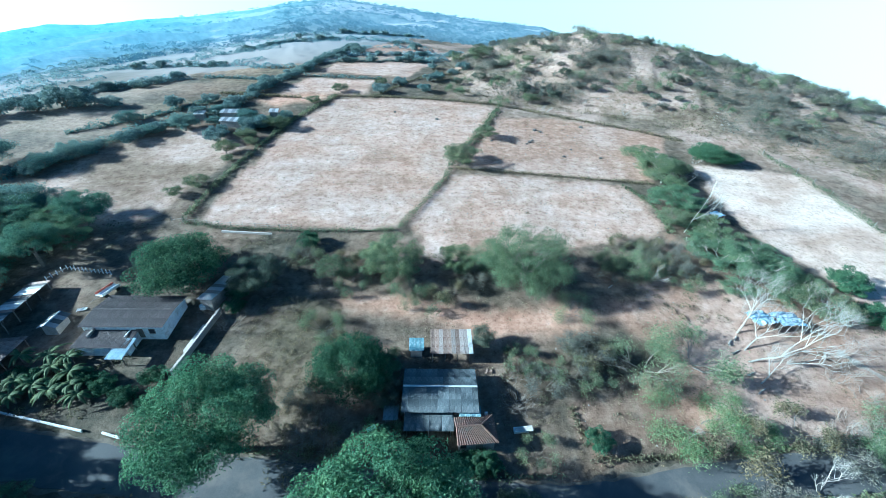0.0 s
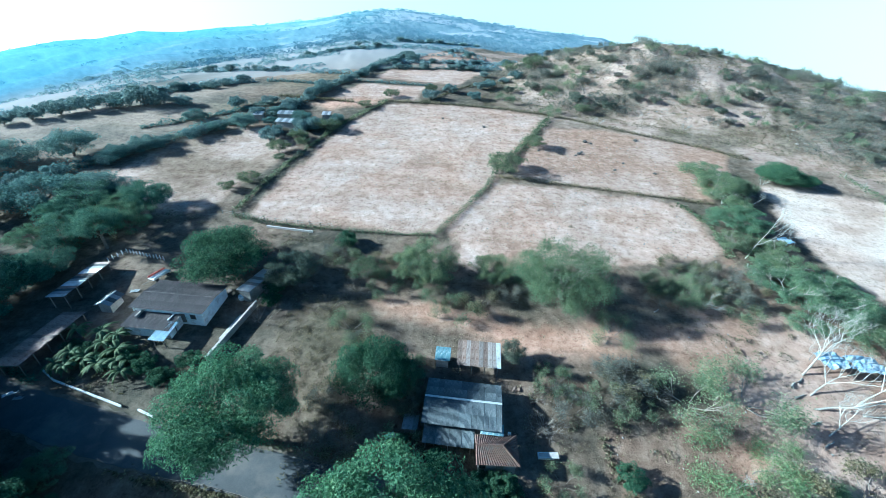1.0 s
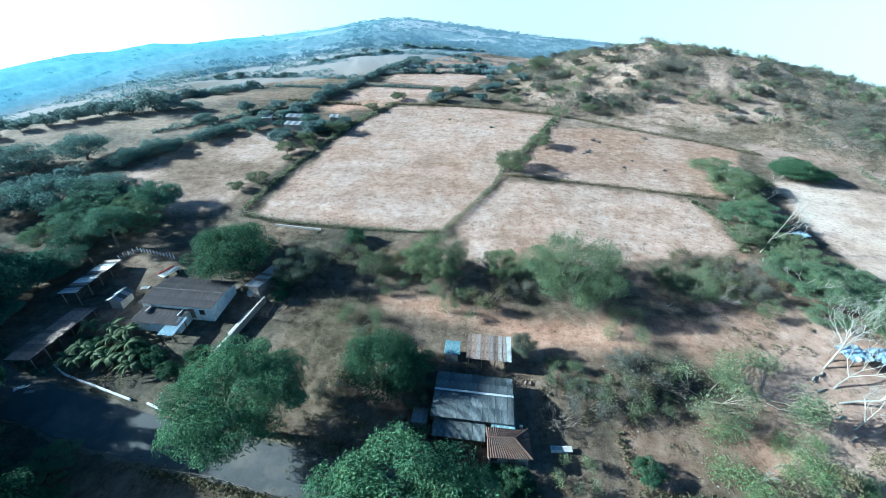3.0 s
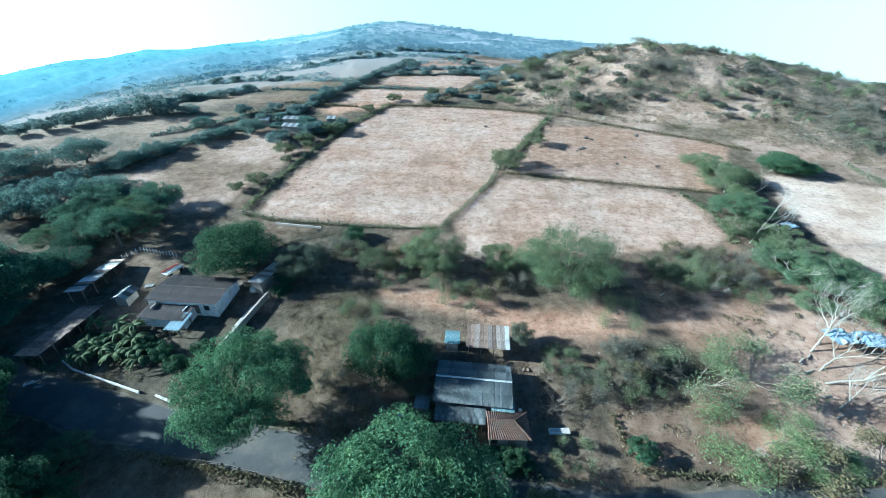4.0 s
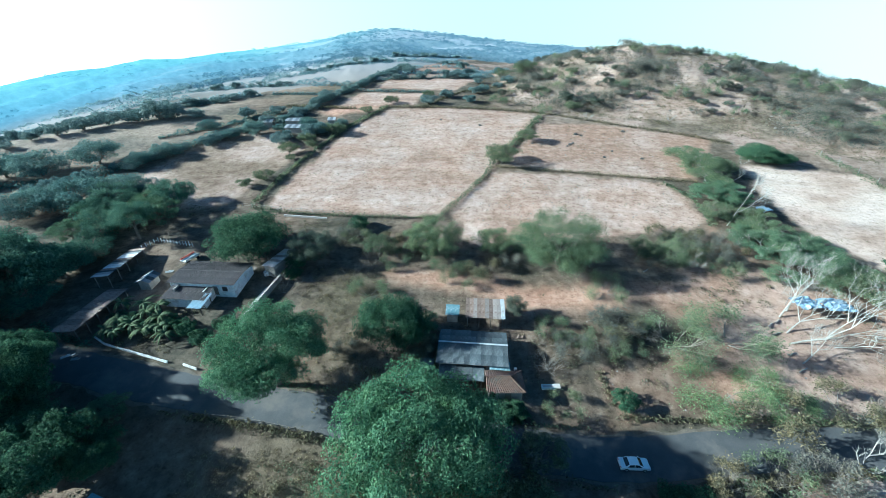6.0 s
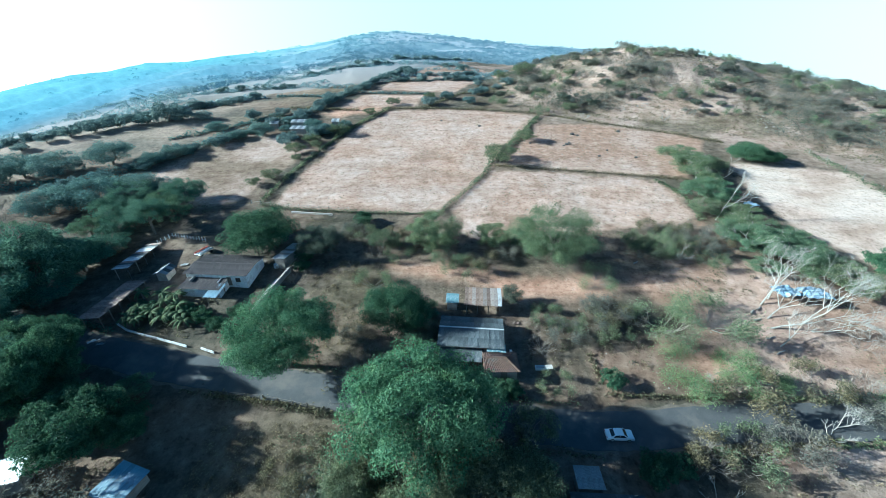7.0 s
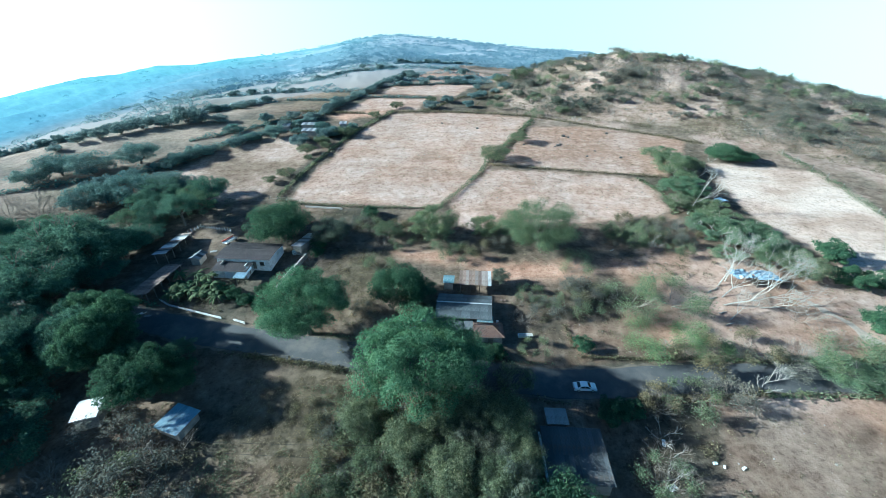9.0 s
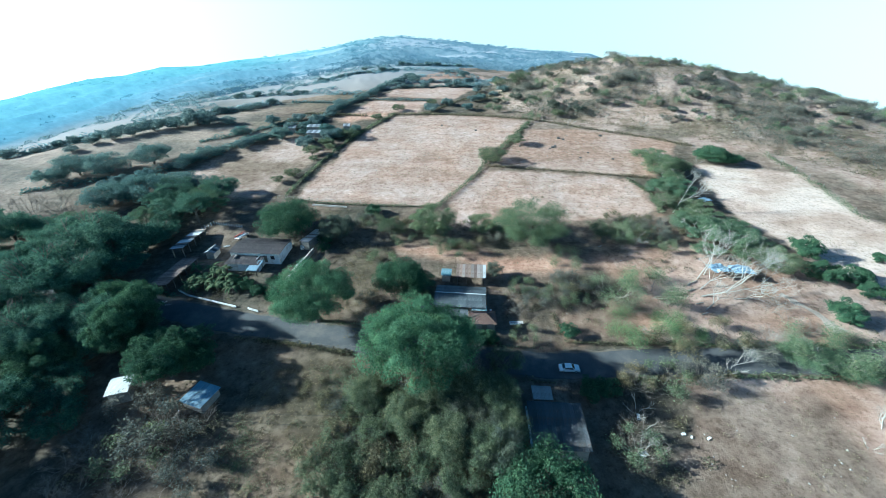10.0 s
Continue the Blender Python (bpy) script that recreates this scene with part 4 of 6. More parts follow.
for key, n in (("small_olive", 80), ("small_thin", 110)):
    for _ in range(n):
        be, di = grove.uniform(7, 50), grove.uniform(228, 344)
        plant(key, [(-27 + di * math.sin(radians(be)), -45 + di * math.cos(radians(be)), grove.uniform(2.6, 5.2))], "hillside trees")
for x0, y0, x1, y1, n in ((-160, 82, -110, 150, 14), (-103, 150, -57, 317, 26), (-240, 125, -140, 215, 18), (-200, 272, -130, 255, 8), (-80, 396, 0, 417, 9), (-150, 326, -76, 358, 8), (-70, 253, -3, 269, 6), (-60, 285, 20, 300, 9), (-99, 128, -72, 150, 9), (-40, 180, 16, 235, 6), (-220, 160, -150, 200, 12)):
    for i in range(n):
        k = (i + grove.random()) / n
        plant("far", [(x0 + (x1 - x0) * k + grove.uniform(-3, 3), y0 + (y1 - y0) * k + grove.uniform(-3, 3), grove.uniform(2.5, 5.0))], "hedgerow trees far off")
plant("umbrella", [(-126, 20, 13.5), (-131, 38, 12), (-105.5, 10, 9.0), (-138, 8, 12), (-118, 4, 10)], "umbrella trees of the grove")
plant("umbrella", [(-119.5, 31, 10.5), (-118, 47.5, 9.0)], "umbrella trees of the grove", 0.55)
plant("round", [(-105.5, 13.6, 5.0), (-96.0, 8.4, 6.2), (-97, 3.0, 6.2), (-101.0, 15, 4.5)], "roadside dark trees", 1.45)
plant("round", [(-84.2, -2.8, 7.4), (-78.5, -0.6, 4.2), (-93, 3.4, 5.0), (-112, -12, 7), (-112, -26, 7), (-110, -2, 6)], "roadside dark trees")
plant("thicket", [(-17, -20.5, 5.2), (-15.6, -16.5, 4.6), (-16, -11.5, 4.6)], "thicket trees", 1.12)
plant("thicket", [(-26.1, -18.3, 5.0), (-21.5, -9.4, 5.2), (-18, -15, 5), (-19.5, -20.5, 4.6), (-16.5, -8.2, 4.6), (-41.5, -9.8, 4.4), (-33, -14, 4.8), (-29, -10.5, 5), (-24, -13.5, 4.8)], "thicket trees")
for x0, x1, y0, y1, n in ((-92, -72, -32, -11, 34), (4, 12, -19, -9, 7), (12, 34, -5, -1, 12), (28, 46, 44, 60, 9), (-46, -30, 5, 15, 12), (4, 14, 23, 31, 6), (-30, -14, -28, -3, 16), (-58, -40, 40, 60, 8), (36, 60, 3, 9, 7), (-14, -6, 15, 27, 6), (44, 62, 10, 26, 7)):
    plant("twigs", [(grove.uniform(x0, x1), grove.uniform(y0, y1), grove.uniform(1.8, 3.6)) for _ in range(n)], "bare thorn shrubs")
plant("twigs", [(-172, 64, 5), (-166, 67, 5.5), (-153, 68, 5), (-179, 62, 5.5), (-160, 62, 4.5)], "dark bare trees past the grove", 1.7)
plant("twigs", [(-66.5, 41.5, 4.2), (-64, 38, 3.4)], "bare shrubs against the yard wall")
for e in PROTOS:
    for o in (*e.children_recursive, e):
        bpy.data.objects.remove(o)


# ---- hedges and scrub ----
def hedge(points, high, wide, mat, label, per_m=10, leaf=0.3, seed=1, gaps=0.2):
    """A field hedge of dense twigs and leaves that follows the ground."""
    rng = np.random.default_rng(seed)
    line = glide(points, 1.0)
    pts = []
    for i, p in enumerate(line):
        k = 0.55 + 0.45 * noise.noise((p.x * 0.25, p.y * 0.25, seed)) + 0.3 * noise.noise((p.x * 0.9, p.y * 0.9, seed))
        if k < gaps:
            k = gaps * 0.6
        for _ in range(int(per_m * (0.4 + k))):
            a, b = rng.normal(0, 0.4), rng.uniform(0, 1)
            q = (p.x + a * wide * k + rng.uniform(-0.5, 0.5), p.y + rng.normal(0, 0.4) * wide * k)
            pts.append((*q, ground_z(*q) + 0.1 + b * high * 2 * k * (1 - min(abs(a), 0.8))))
    pts = np.array(pts)
    v, f = leaf_mesh(pts, leaf * rng.uniform(0.6, 1.4, len(pts)), rng)
    ob = raw("hedge", v, f, mat)
    return tagged(ob, label, "hedge", "field hedges")


LOW, TALL = "low dark field hedge of thorn and dry twigs", "tall overgrown hedgerow between fields"
hedge(((-86, 75), (-74, 72), (-58, 70.6), (-42.6, 69.8), (-31, 69.8)), 1.1, 1.9, LEAF_OLIVE, LOW, 40, 0.21, 1)
hedge(((-29, 71), (-16, 94), (-11, 105)), 1.1, 1.9, LEAF_OLIVE, LOW, 40, 0.21, 2)
hedge(((-9, 105), (19, 100), (57, 93)), 0.9, 2.0, LEAF_DRY, LOW, 36, 0.22, 3)
hedge(((-58, 178), (-25, 177), (16, 169), (46, 153), (71, 140), (89, 128)), 1.2, 3.0, LEAF_DRY, LOW, 36, 0.26, 4)
hedge(((-87, 78), (-84.5, 98), (-79, 122), (-72, 147), (-58, 178)), 1.2, 2.0, LEAF_OLIVE, TALL, 18, 0.4, 5)
hedge(((-11, 107), (2, 131), (18, 163)), 1.4, 4.0, LEAF_OLIVE, TALL, 26, 0.4, 6)
hedge(((-40, 178), (-14, 212), (16, 235)), 1.0, 1.4, LEAF_DRY, LOW, 14, 0.4, 7)
hedge(((117, 118), (117, 88), (114, 62)), 1.3, 4.0, LEAF_OLIVE, LOW, 34, 0.24, 8)
hedge(((-160, 82), (-142, 107), (-125, 134), (-109, 150), (-98, 165)), 2.6, 4.0, LEAF_VALE_HAZED, TALL, 40, 0.45, 9)
hedge(((-103, 150), (-93, 190), (-83, 222), (-72, 281), (-57, 317)), 2.6, 5.0, LEAF_FAR_HAZED, TALL, 30, 0.6, 10)
hedge(((-70, 253), (-3, 269)), 1.6, 2.5, LEAF_FAR_HAZED, TALL, 14, 0.6, 11)
hedge(((-78, 213), (-38, 206)), 1.2, 2.0, LEAF_FAR_HAZED, LOW, 14, 0.5, 12)
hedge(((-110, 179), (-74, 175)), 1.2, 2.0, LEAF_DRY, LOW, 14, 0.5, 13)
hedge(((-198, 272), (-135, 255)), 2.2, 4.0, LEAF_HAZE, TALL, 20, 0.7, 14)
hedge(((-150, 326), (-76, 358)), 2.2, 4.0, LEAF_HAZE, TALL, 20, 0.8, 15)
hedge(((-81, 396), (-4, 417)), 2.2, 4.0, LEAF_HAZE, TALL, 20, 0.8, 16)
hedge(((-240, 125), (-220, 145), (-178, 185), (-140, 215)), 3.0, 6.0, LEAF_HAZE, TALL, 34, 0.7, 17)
hedge(((-48, 3.6), (-60, 6.0), (-70, 7.2)), 0.8, 1.3, LEAF_DRY, "dry roadside weeds and thorn", 26, 0.26, 18)
hedge(((1, 7.4), (14, 7), (31, 7)), 0.7, 1.4, LEAF_DRY, "dry roadside weeds and thorn", 26, 0.26, 19)
hedge(((-190, 80), (-165, 92)), 1.6, 3.0, LEAF_VALE_HAZED, LOW, 20, 0.5, 20)
hedge(((-149, 133), (-128, 150), (-110, 168)), 1.6, 2.6, LEAF_VALE_HAZED, LOW, 20, 0.5, 21)
hedge(((-60, 280), (0, 300), (20, 296)), 2.0, 3.0, LEAF_HAZE, TALL, 16, 0.7, 22)
hedge(((-130, 215), (-100, 205)), 1.6, 3.0, LEAF_FAR_HAZED, TALL, 16, 0.6, 23)
hedge(((46, 92), (50, 78), (48, 66)), 1.0, 3.0, LEAF_OLIVE, LOW, 24, 0.35, 24)
hedge(((10, -2.6), (22, -2.2), (34, -1.2)), 0.8, 2.4, LEAF_DRY, "dry brushwood heaped along the road", 40, 0.28, 25)
hedge(((0, 16), (0.5, 10)), 0.6, 1.2, LEAF_DRY, "dry brushwood fence across the yard", 30, 0.24, 26)


def scrub_cover(name, label, spots, mat, n_leaf, leaf, seed):
    """Countless small bushes over a hillside, as one cover of growth."""
    rng = np.random.default_rng(seed)
    pts, size = [], []
    for x, y, r in spots:
        k = int(n_leaf * min(r, 4) ** 1.5 / 3)
        d = rng.normal(size=(k, 3))
        d /= np.linalg.norm(d, axis=1)[:, None]
        d *= r * rng.uniform(0.5, 1, (k, 1)) ** 0.4
        z = ground_z(x, y) - 0.05
        pts.append(np.stack([x + d[:, 0], y + d[:, 1], z + np.abs(d[:, 2]) * 0.75], 1))
        size.append(leaf * rng.uniform(0.6, 1.4, k) * (0.7 + 0.1 * r))
    v, f = leaf_mesh(np.concatenate(pts), np.concatenate(size), rng)
    tagged(raw(name, v, f, mat), label, "scrub", kind="stuff")


rs = random.Random(77)
spots_a, spots_b, spots_c = [], [], []
for _ in range(8000):
    b, d = rs.uniform(5, 54), rs.uniform(226, 345) if rs.random() < 0.85 else rs.uniform(330, 350)
    x, y = -27 + d * math.sin(radians(b)), -45 + d * math.cos(radians(b))
    dense = noise.fractal((x * 0.03, y * 0.03, 1.7), 1.0, 2.0, 3) + 0.6 * min(max((b - 30) / 14, -0.1), 0.5) + (0.1 if d > 325 else 0) + (0.25 if b < 17 else 0)
    if dense > rs.uniform(-0.05, 0.65):
        (spots_a if rs.random() < 0.5 else spots_b).append((x, y, rs.uniform(0.8, 2.2) if rs.random() < 0.6 else rs.uniform(2.2, 4.6)))
for _ in range(5200):
    b, d = rs.uniform(-54, 15), rs.uniform(440, 900)
    if noise.noise((d * 0.012, b * 0.16, 4)) < rs.uniform(-0.6, 0.3):
        continue
    if b < -14 and rs.random() < 0.93:
        continue
    x, y = -27 + d * math.sin(radians(b)), -45 + d * math.cos(radians(b))
    spots_c.append((x, y, rs.uniform(1.4, 4.0)))
spots_v = []
for _ in range(34):        # rows of trees across the far valley
    b0, d0, n = rs.uniform(-52, 6), rs.uniform(300, 450), rs.randint(5, 16)
    turn = rs.choice((-0.25, 0.05, 0.1, 0.2))
    for k in range(n):
        b, d = b0 + k * 0.75 + rs.uniform(-0.3, 0.3), d0 + turn * k * 12 + rs.uniform(-3, 3)
        if b < 6:
            spots_v.append((-27 + d * math.sin(radians(b)), -45 + d * math.cos(radians(b)), rs.uniform(1.6, 4.2)))
for _ in range(300):        # woods along the foot of the far hills
    b, d = rs.uniform(-30, 4), rs.uniform(0, 1) ** 2
    d = lerp_table(BEAR, FOOT_D, b) - 8 + 110 * d
    spots_c.append((-27 + d * math.sin(radians(b)), -45 + d * math.cos(radians(b)), rs.uniform(2.0, 5.0)))
for _ in range(90):
    b = rs.uniform(-24, 16)
    x, y = -27 + 900 * math.sin(radians(b)), -45 + 900 * math.cos(radians(b))
    spots_c.append((x, y, rs.uniform(1.6, 3.6)))
spots_t = []
for _ in range(27000):
    b, d = rs.uniform(4, 54), rs.uniform(220, 345)
    x, y = -27 + d * math.sin(radians(b)), -45 + d * math.cos(radians(b))
    if noise.fractal((x * 0.06, y * 0.06, 5.5), 1.0, 2.0, 3) > rs.uniform(-0.5, 0.5):
        spots_t.append((x, y, rs.uniform(0.3, 1.1)))
scrub_cover("hill_tufts", "dry grey-brown tufts and brushwood on the hillside", spots_t, LEAF_DRY, 26, 0.3, 5)
scrub_cover("hill_scrub", "grey-brown thorn scrub over the rocky hillside", spots_a, LEAF_HILL, 40, 0.25, 3)
scrub_cover("hill_bushes", "dull green bushes over the rocky hillside", spots_b, LEAF_SCRUB, 40, 0.25, 4)
# the far woods glow too, with the same painted haze
scrub_cover("far_woods", "scattered woods on far hills with haze painted on", spots_c, FAR_WOODS, 14, 0.75, 6)
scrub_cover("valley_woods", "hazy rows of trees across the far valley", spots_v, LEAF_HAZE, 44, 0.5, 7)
spots_d = []
for x0, y0, x1, y1, n in ((-110, 20, -150, 60, 26), (-100, 8, -135, 20, 16), (-92, 20, -80, 32, 26), (-60, 52, -20, 60, 22), (-50, 8, -36, 32, 22), (-90, -24, -66, -4, 40), (-44, -30, -14, -4, 110), (-12, 14, 12, 28, 22), (30, 34, 48, 62, 40),
                          (8, -24, 20, -8, 20), (48, 24, 80, 40, 20), (-128, 60, -90, 76, 30), (62, 4, 90, 22, 16), (-80, 56, -50, 70, 18)):
    for _ in range(n):
        spots_d.append((rs.uniform(x0, x1), rs.uniform(y0, y1), rs.uniform(0.5, 1.5)))
scrub_cover("weeds", "low dry weeds and seedlings on bare soil", spots_d, LEAF_DRY, 110, 0.22, 8)
tuft = random.Random(8)
spots_e = []
for x0, x1, y0, y1, n in ((-66, -20, -34, 2, 2600), (-60, -42, 12, 46, 1000), (-30, 40, 6, 46, 500), (-160, -90, 60, 110, 300), (8, 52, -30, -2, 260), (-80, 60, 62, 172, 2600), (40, 100, 10, 60, 260)):
    spots_e += [(tuft.uniform(x0, x1), tuft.uniform(y0, y1), tuft.uniform(0.25, 0.7)) for _ in range(n)]
scrub_cover("dry_grass", "dry straw-coloured grass tufts in the open", spots_e, LEAF_STRAW, 120, 0.16, 9)
spots_g = []
while len(spots_g) < 2200:        # greener weeds thicken towards the thicket
    x, y = tuft.uniform(-68, -14), tuft.uniform(-36, 0)
    if noise.fractal((x * 0.09, y * 0.09, 8.8), 1.0, 2.0, 3) + 0.5 * min(max((x + 56) / 22, -0.6), 0.6) > tuft.uniform(-0.2, 0.7):
        spots_g.append((x, y, tuft.uniform(0.35, 1.0)))
scrub_cover("tall_weeds", "tall olive-brown weeds and grass beside the thicket", spots_g, LEAF_OLIVE, 110, 0.15, 10)
stones = []
for x0, y0, x1, y1, n in ((16, -24, 48, -6, 40), (-5, 100, 66, 150, 420), (-70, 75, 16, 165, 380), (-20, 60, 48, 98, 200), (0, 8, 40, 40, 60)):
    stones += [(rs.uniform(x0, x1), rs.uniform(y0, y1), rs.uniform(0.12, 0.4)) for _ in range(n)]
sv, sf = [], []
for x, y, r in stones:
    z, k = ground_z(x, y), len(sv)
    a = rs.uniform(0, 6)
    for i in range(5):
        t = a + i * 1.257
        sv.append((x + r * math.cos(t) * rs.uniform(0.7, 1.2), y + r * math.sin(t) * rs.uniform(0.7, 1.2), z - 0.1))
    sv.append((x + rs.uniform(-0.2, 0.2) * r, y + rs.uniform(-0.2, 0.2) * r, z + r * 0.6))
    sf += [(k + i, k + (i + 1) % 5, k + 5) for i in range(5)]
for _ in range(5200):        # broken rock over the hill, thickest on the upper slope
    b, d = rs.uniform(8, 52), rs.uniform(232, 342)
    x, y = -27 + d * math.sin(radians(b)), -45 + d * math.cos(radians(b))
    if noise.fractal((x * 0.04, y * 0.04, 2.6), 1.0, 2.0, 4) + (d - 290) / 160 < rs.uniform(-0.5, 0.5):
        continue
    r, z, k, a = rs.uniform(0.2, 0.6) if rs.random() < 0.9 else rs.uniform(0.6, 1.1), ground_z(x, y), len(sv), rs.uniform(0, 6)
    for i in range(5):
        t = a + i * 1.257
        sv.append((x + r * math.cos(t) * rs.uniform(0.6, 1.3), y + r * math.sin(t) * rs.uniform(0.6, 1.3), z - 0.2))
    sv.append((x + rs.uniform(-0.4, 0.4) * r, y + rs.uniform(-0.4, 0.4) * r, z + r * rs.uniform(0.3, 0.7)))
    sf += [(k + i, k + (i + 1) % 5, k + 5) for i in range(5)]
tagged(raw("stones", sv, sf, HILL_ROCK), "pale broken stones over the fields and hill", "stones", kind="stuff")


hedge(((-66, 17.4), (-56, 13.6), (-44, 11.6), (-30, 8.8), (-18, 6.6), (-6, 5.6)), 0.7, 1.8, LEAF_OLIVE, "green and brown weeds along the road edge", 18, 0.22, 31, 0.5)
hedge(((-75, 8.0), (-60, 5.4), (-46, 3.2), (-30, 0.2), (-14, -2.4), (-4, -3.4)), 0.7, 1.8, LEAF_DRY, "dry thorn and weeds along the road edge", 16, 0.22, 32, 0.5)
hedge(((30, 6.6), (50, 6.8), (80, 7)), 0.8, 2.0, LEAF_OLIVE, "green and brown weeds along the road edge", 24, 0.28, 33)
hedge(((34, -1.4), (55, -1.6), (80, -1.4)), 0.8, 2.2, LEAF_OLIVE, "dusty bushes along the road edge", 24, 0.28, 34)
hedge(((-112, 27.5), (-104, 24), (-98, 22)), 0.9, 2.0, LEAF_DARK, "dark green weeds along the yard edge", 30, 0.26, 35)


# ---- roofs and houses ----
def sheet_mesh(name, wide, long, mat, ribs=6):
    """One corrugated sheet with thickness, lying flat: x across, y down the slope."""
    v, f = [], []
    n = ribs * 2 + 1
    for y in (0, long):
        for z in (0.0, -0.012):
            for i in range(n):
                v.append((wide * i / (n - 1), y, (0.03 if i % 2 else 0.0) + z))
    for i in range(n - 1):
        f += [(i, i + 1, 2 * n + i + 1, 2 * n + i), (n + i + 1, n + i, 3 * n + i, 3 * n + i + 1), (i + 1, i, n + i, n + i + 1), (2 * n + i, 2 * n + i + 1, 3 * n + i + 1, 3 * n + i)]
    me = bpy.data.meshes.new(name)
    me.from_pydata(v, [], f)
    me.materials.append(mat)
    return me


def sheets(parent, origin, along, down, mats, wide=0.95, rows=1, seed=0):
    """Covers a roof slope with overlapping sheets, each a piece of its own. mats: the sheets' materials, in turn."""
    rng = random.Random(seed)
    o, a, d = Vector(origin), Vector(along), Vector(down)
    n = max(1, round(a.length / wide))
    w, h = a.length / n, d.length / rows
    ax, ay = a.normalized(), d.normalized()
    rot = Matrix((ax, ay, ax.cross(ay))).transposed()
    flip = rot.col[2].z < 0
    if flip:
        rot = Matrix((ax, ay, -ax.cross(ay))).transposed()
    data = {m.name: sheet_mesh("sheet", w * 1.04, h * 1.06, m) for m in set(mats)}
    for r in range(rows):
        for i in range(n):
            s = new("sheet", data[mats[(i + 2 * r) % len(mats)].name])
            s.parent = parent
            at = o + ax * (w * i) + ay * (h * r - 0.03 * h) + rot.col[2] * (0.03 + 0.012 * (i % 2) - 0.02 * r + 0.02 * rows)
            s.matrix_basis = Matrix.Translation(at) @ (rot @ Euler((rng.uniform(-0.006, 0.006), rng.uniform(-0.008, 0.008), rng.uniform(-0.01, 0.01))).to_matrix()).to_4x4()


def wall_box(e, w, d, h, mat, sill=1.2):
    """Four walls with thickness, standing a little into the slope."""
    for name, size, at in (("wall", (w, 0.2, h + sill), (0, -d / 2 + 0.1, (h - sill) / 2)), ("wall", (w, 0.2, h + sill), (0, d / 2 - 0.1, (h - sill) / 2)),
                           ("wall", (0.2, d - 0.4, h + sill), (-w / 2 + 0.1, 0, (h - sill) / 2)), ("wall", (0.2, d - 0.4, h + sill), (w / 2 - 0.1, 0, (h - sill) / 2))):
        block(name, size, at, mat, e)


def opening(e, name, x, z, w, h, y, frame_mat, fill_mat, face=-1):
    """A door or window set into a wall: frame proud of it, leaf or dark pane behind."""
    bm = bmesh.new()
    for s in (-1, 1):
        box(bm, (0.08, 0.1, h + 0.16), (x + s * (w / 2 + 0.04), y + face * 0.04, z))
    box(bm, (w, 0.1, 0.08), (x, y + face * 0.04, z + h / 2 + 0.04))
    box(bm, (w, 0.1, 0.08), (x, y + face * 0.04, z - h / 2 - 0.04))
    o = part(name, bm, frame_mat, e)
    block("leaf" if name == "door" else "pane", (w, 0.05, h), (x, y + face * 0.02, z), fill_mat, o)


def gable_house(name, label, x, y, yaw, w, d, h, rise, wall, mats, ridge=RIDGE_PALE, over=0.45, rows=2, lift=0.1, doors=(), seed=0, sheet_w=0.95):
    """A house with a ridge along its length and corrugated roof slopes."""
    e = stand(name, x, y, yaw, label, "house", lift=lift)
    wall_box(e, w, d, h, wall)
    for s in (-1, 1):
        raw("gable", [(s * (w / 2 - 0.2), -d / 2, h), (s * (w / 2 - 0.2), d / 2, h), (s * (w / 2 - 0.2), 0, h + rise), (s * w / 2, -d / 2, h), (s * w / 2, d / 2, h), (s * w / 2, 0, h + rise)],
            [(0, 1, 2), (5, 4, 3), (0, 3, 4, 1), (1, 4, 5, 2), (2, 5, 3, 0)], wall, e)
    roof = block("roof", (w + over, 0.12, 0.12), (0, 0, h + rise - 0.1), TIMBER, e, "roof on a timber ridge beam")
    k = (d / 2 + over) / (d / 2)
    for s in (-1, 1):
        sheets(roof, (-w / 2 - over, 0, h + rise + 0.02), (w + 2 * over, 0, 0), (0, s * d / 2 * k, -rise * k), mats, sheet_w, rows, seed + s)
    bm = bmesh.new()
    for s in (-1, 1):
        box(bm, (w + 2 * over, 0.2, 0.02), (0, s * 0.095, h + rise + 0.17 - 0.095 * rise / (d / 2)), 0, 0, -s * math.degrees(math.atan2(rise, d / 2)))
    part("ridge_cap", bm, ridge, roof)
    for n, px, pz, pw, ph, side in doors:
        opening(e, n, px, pz, pw, ph, side * d / 2, TIMBER, DARK_HOLE if n == "window" else TIMBER, side)
    return e


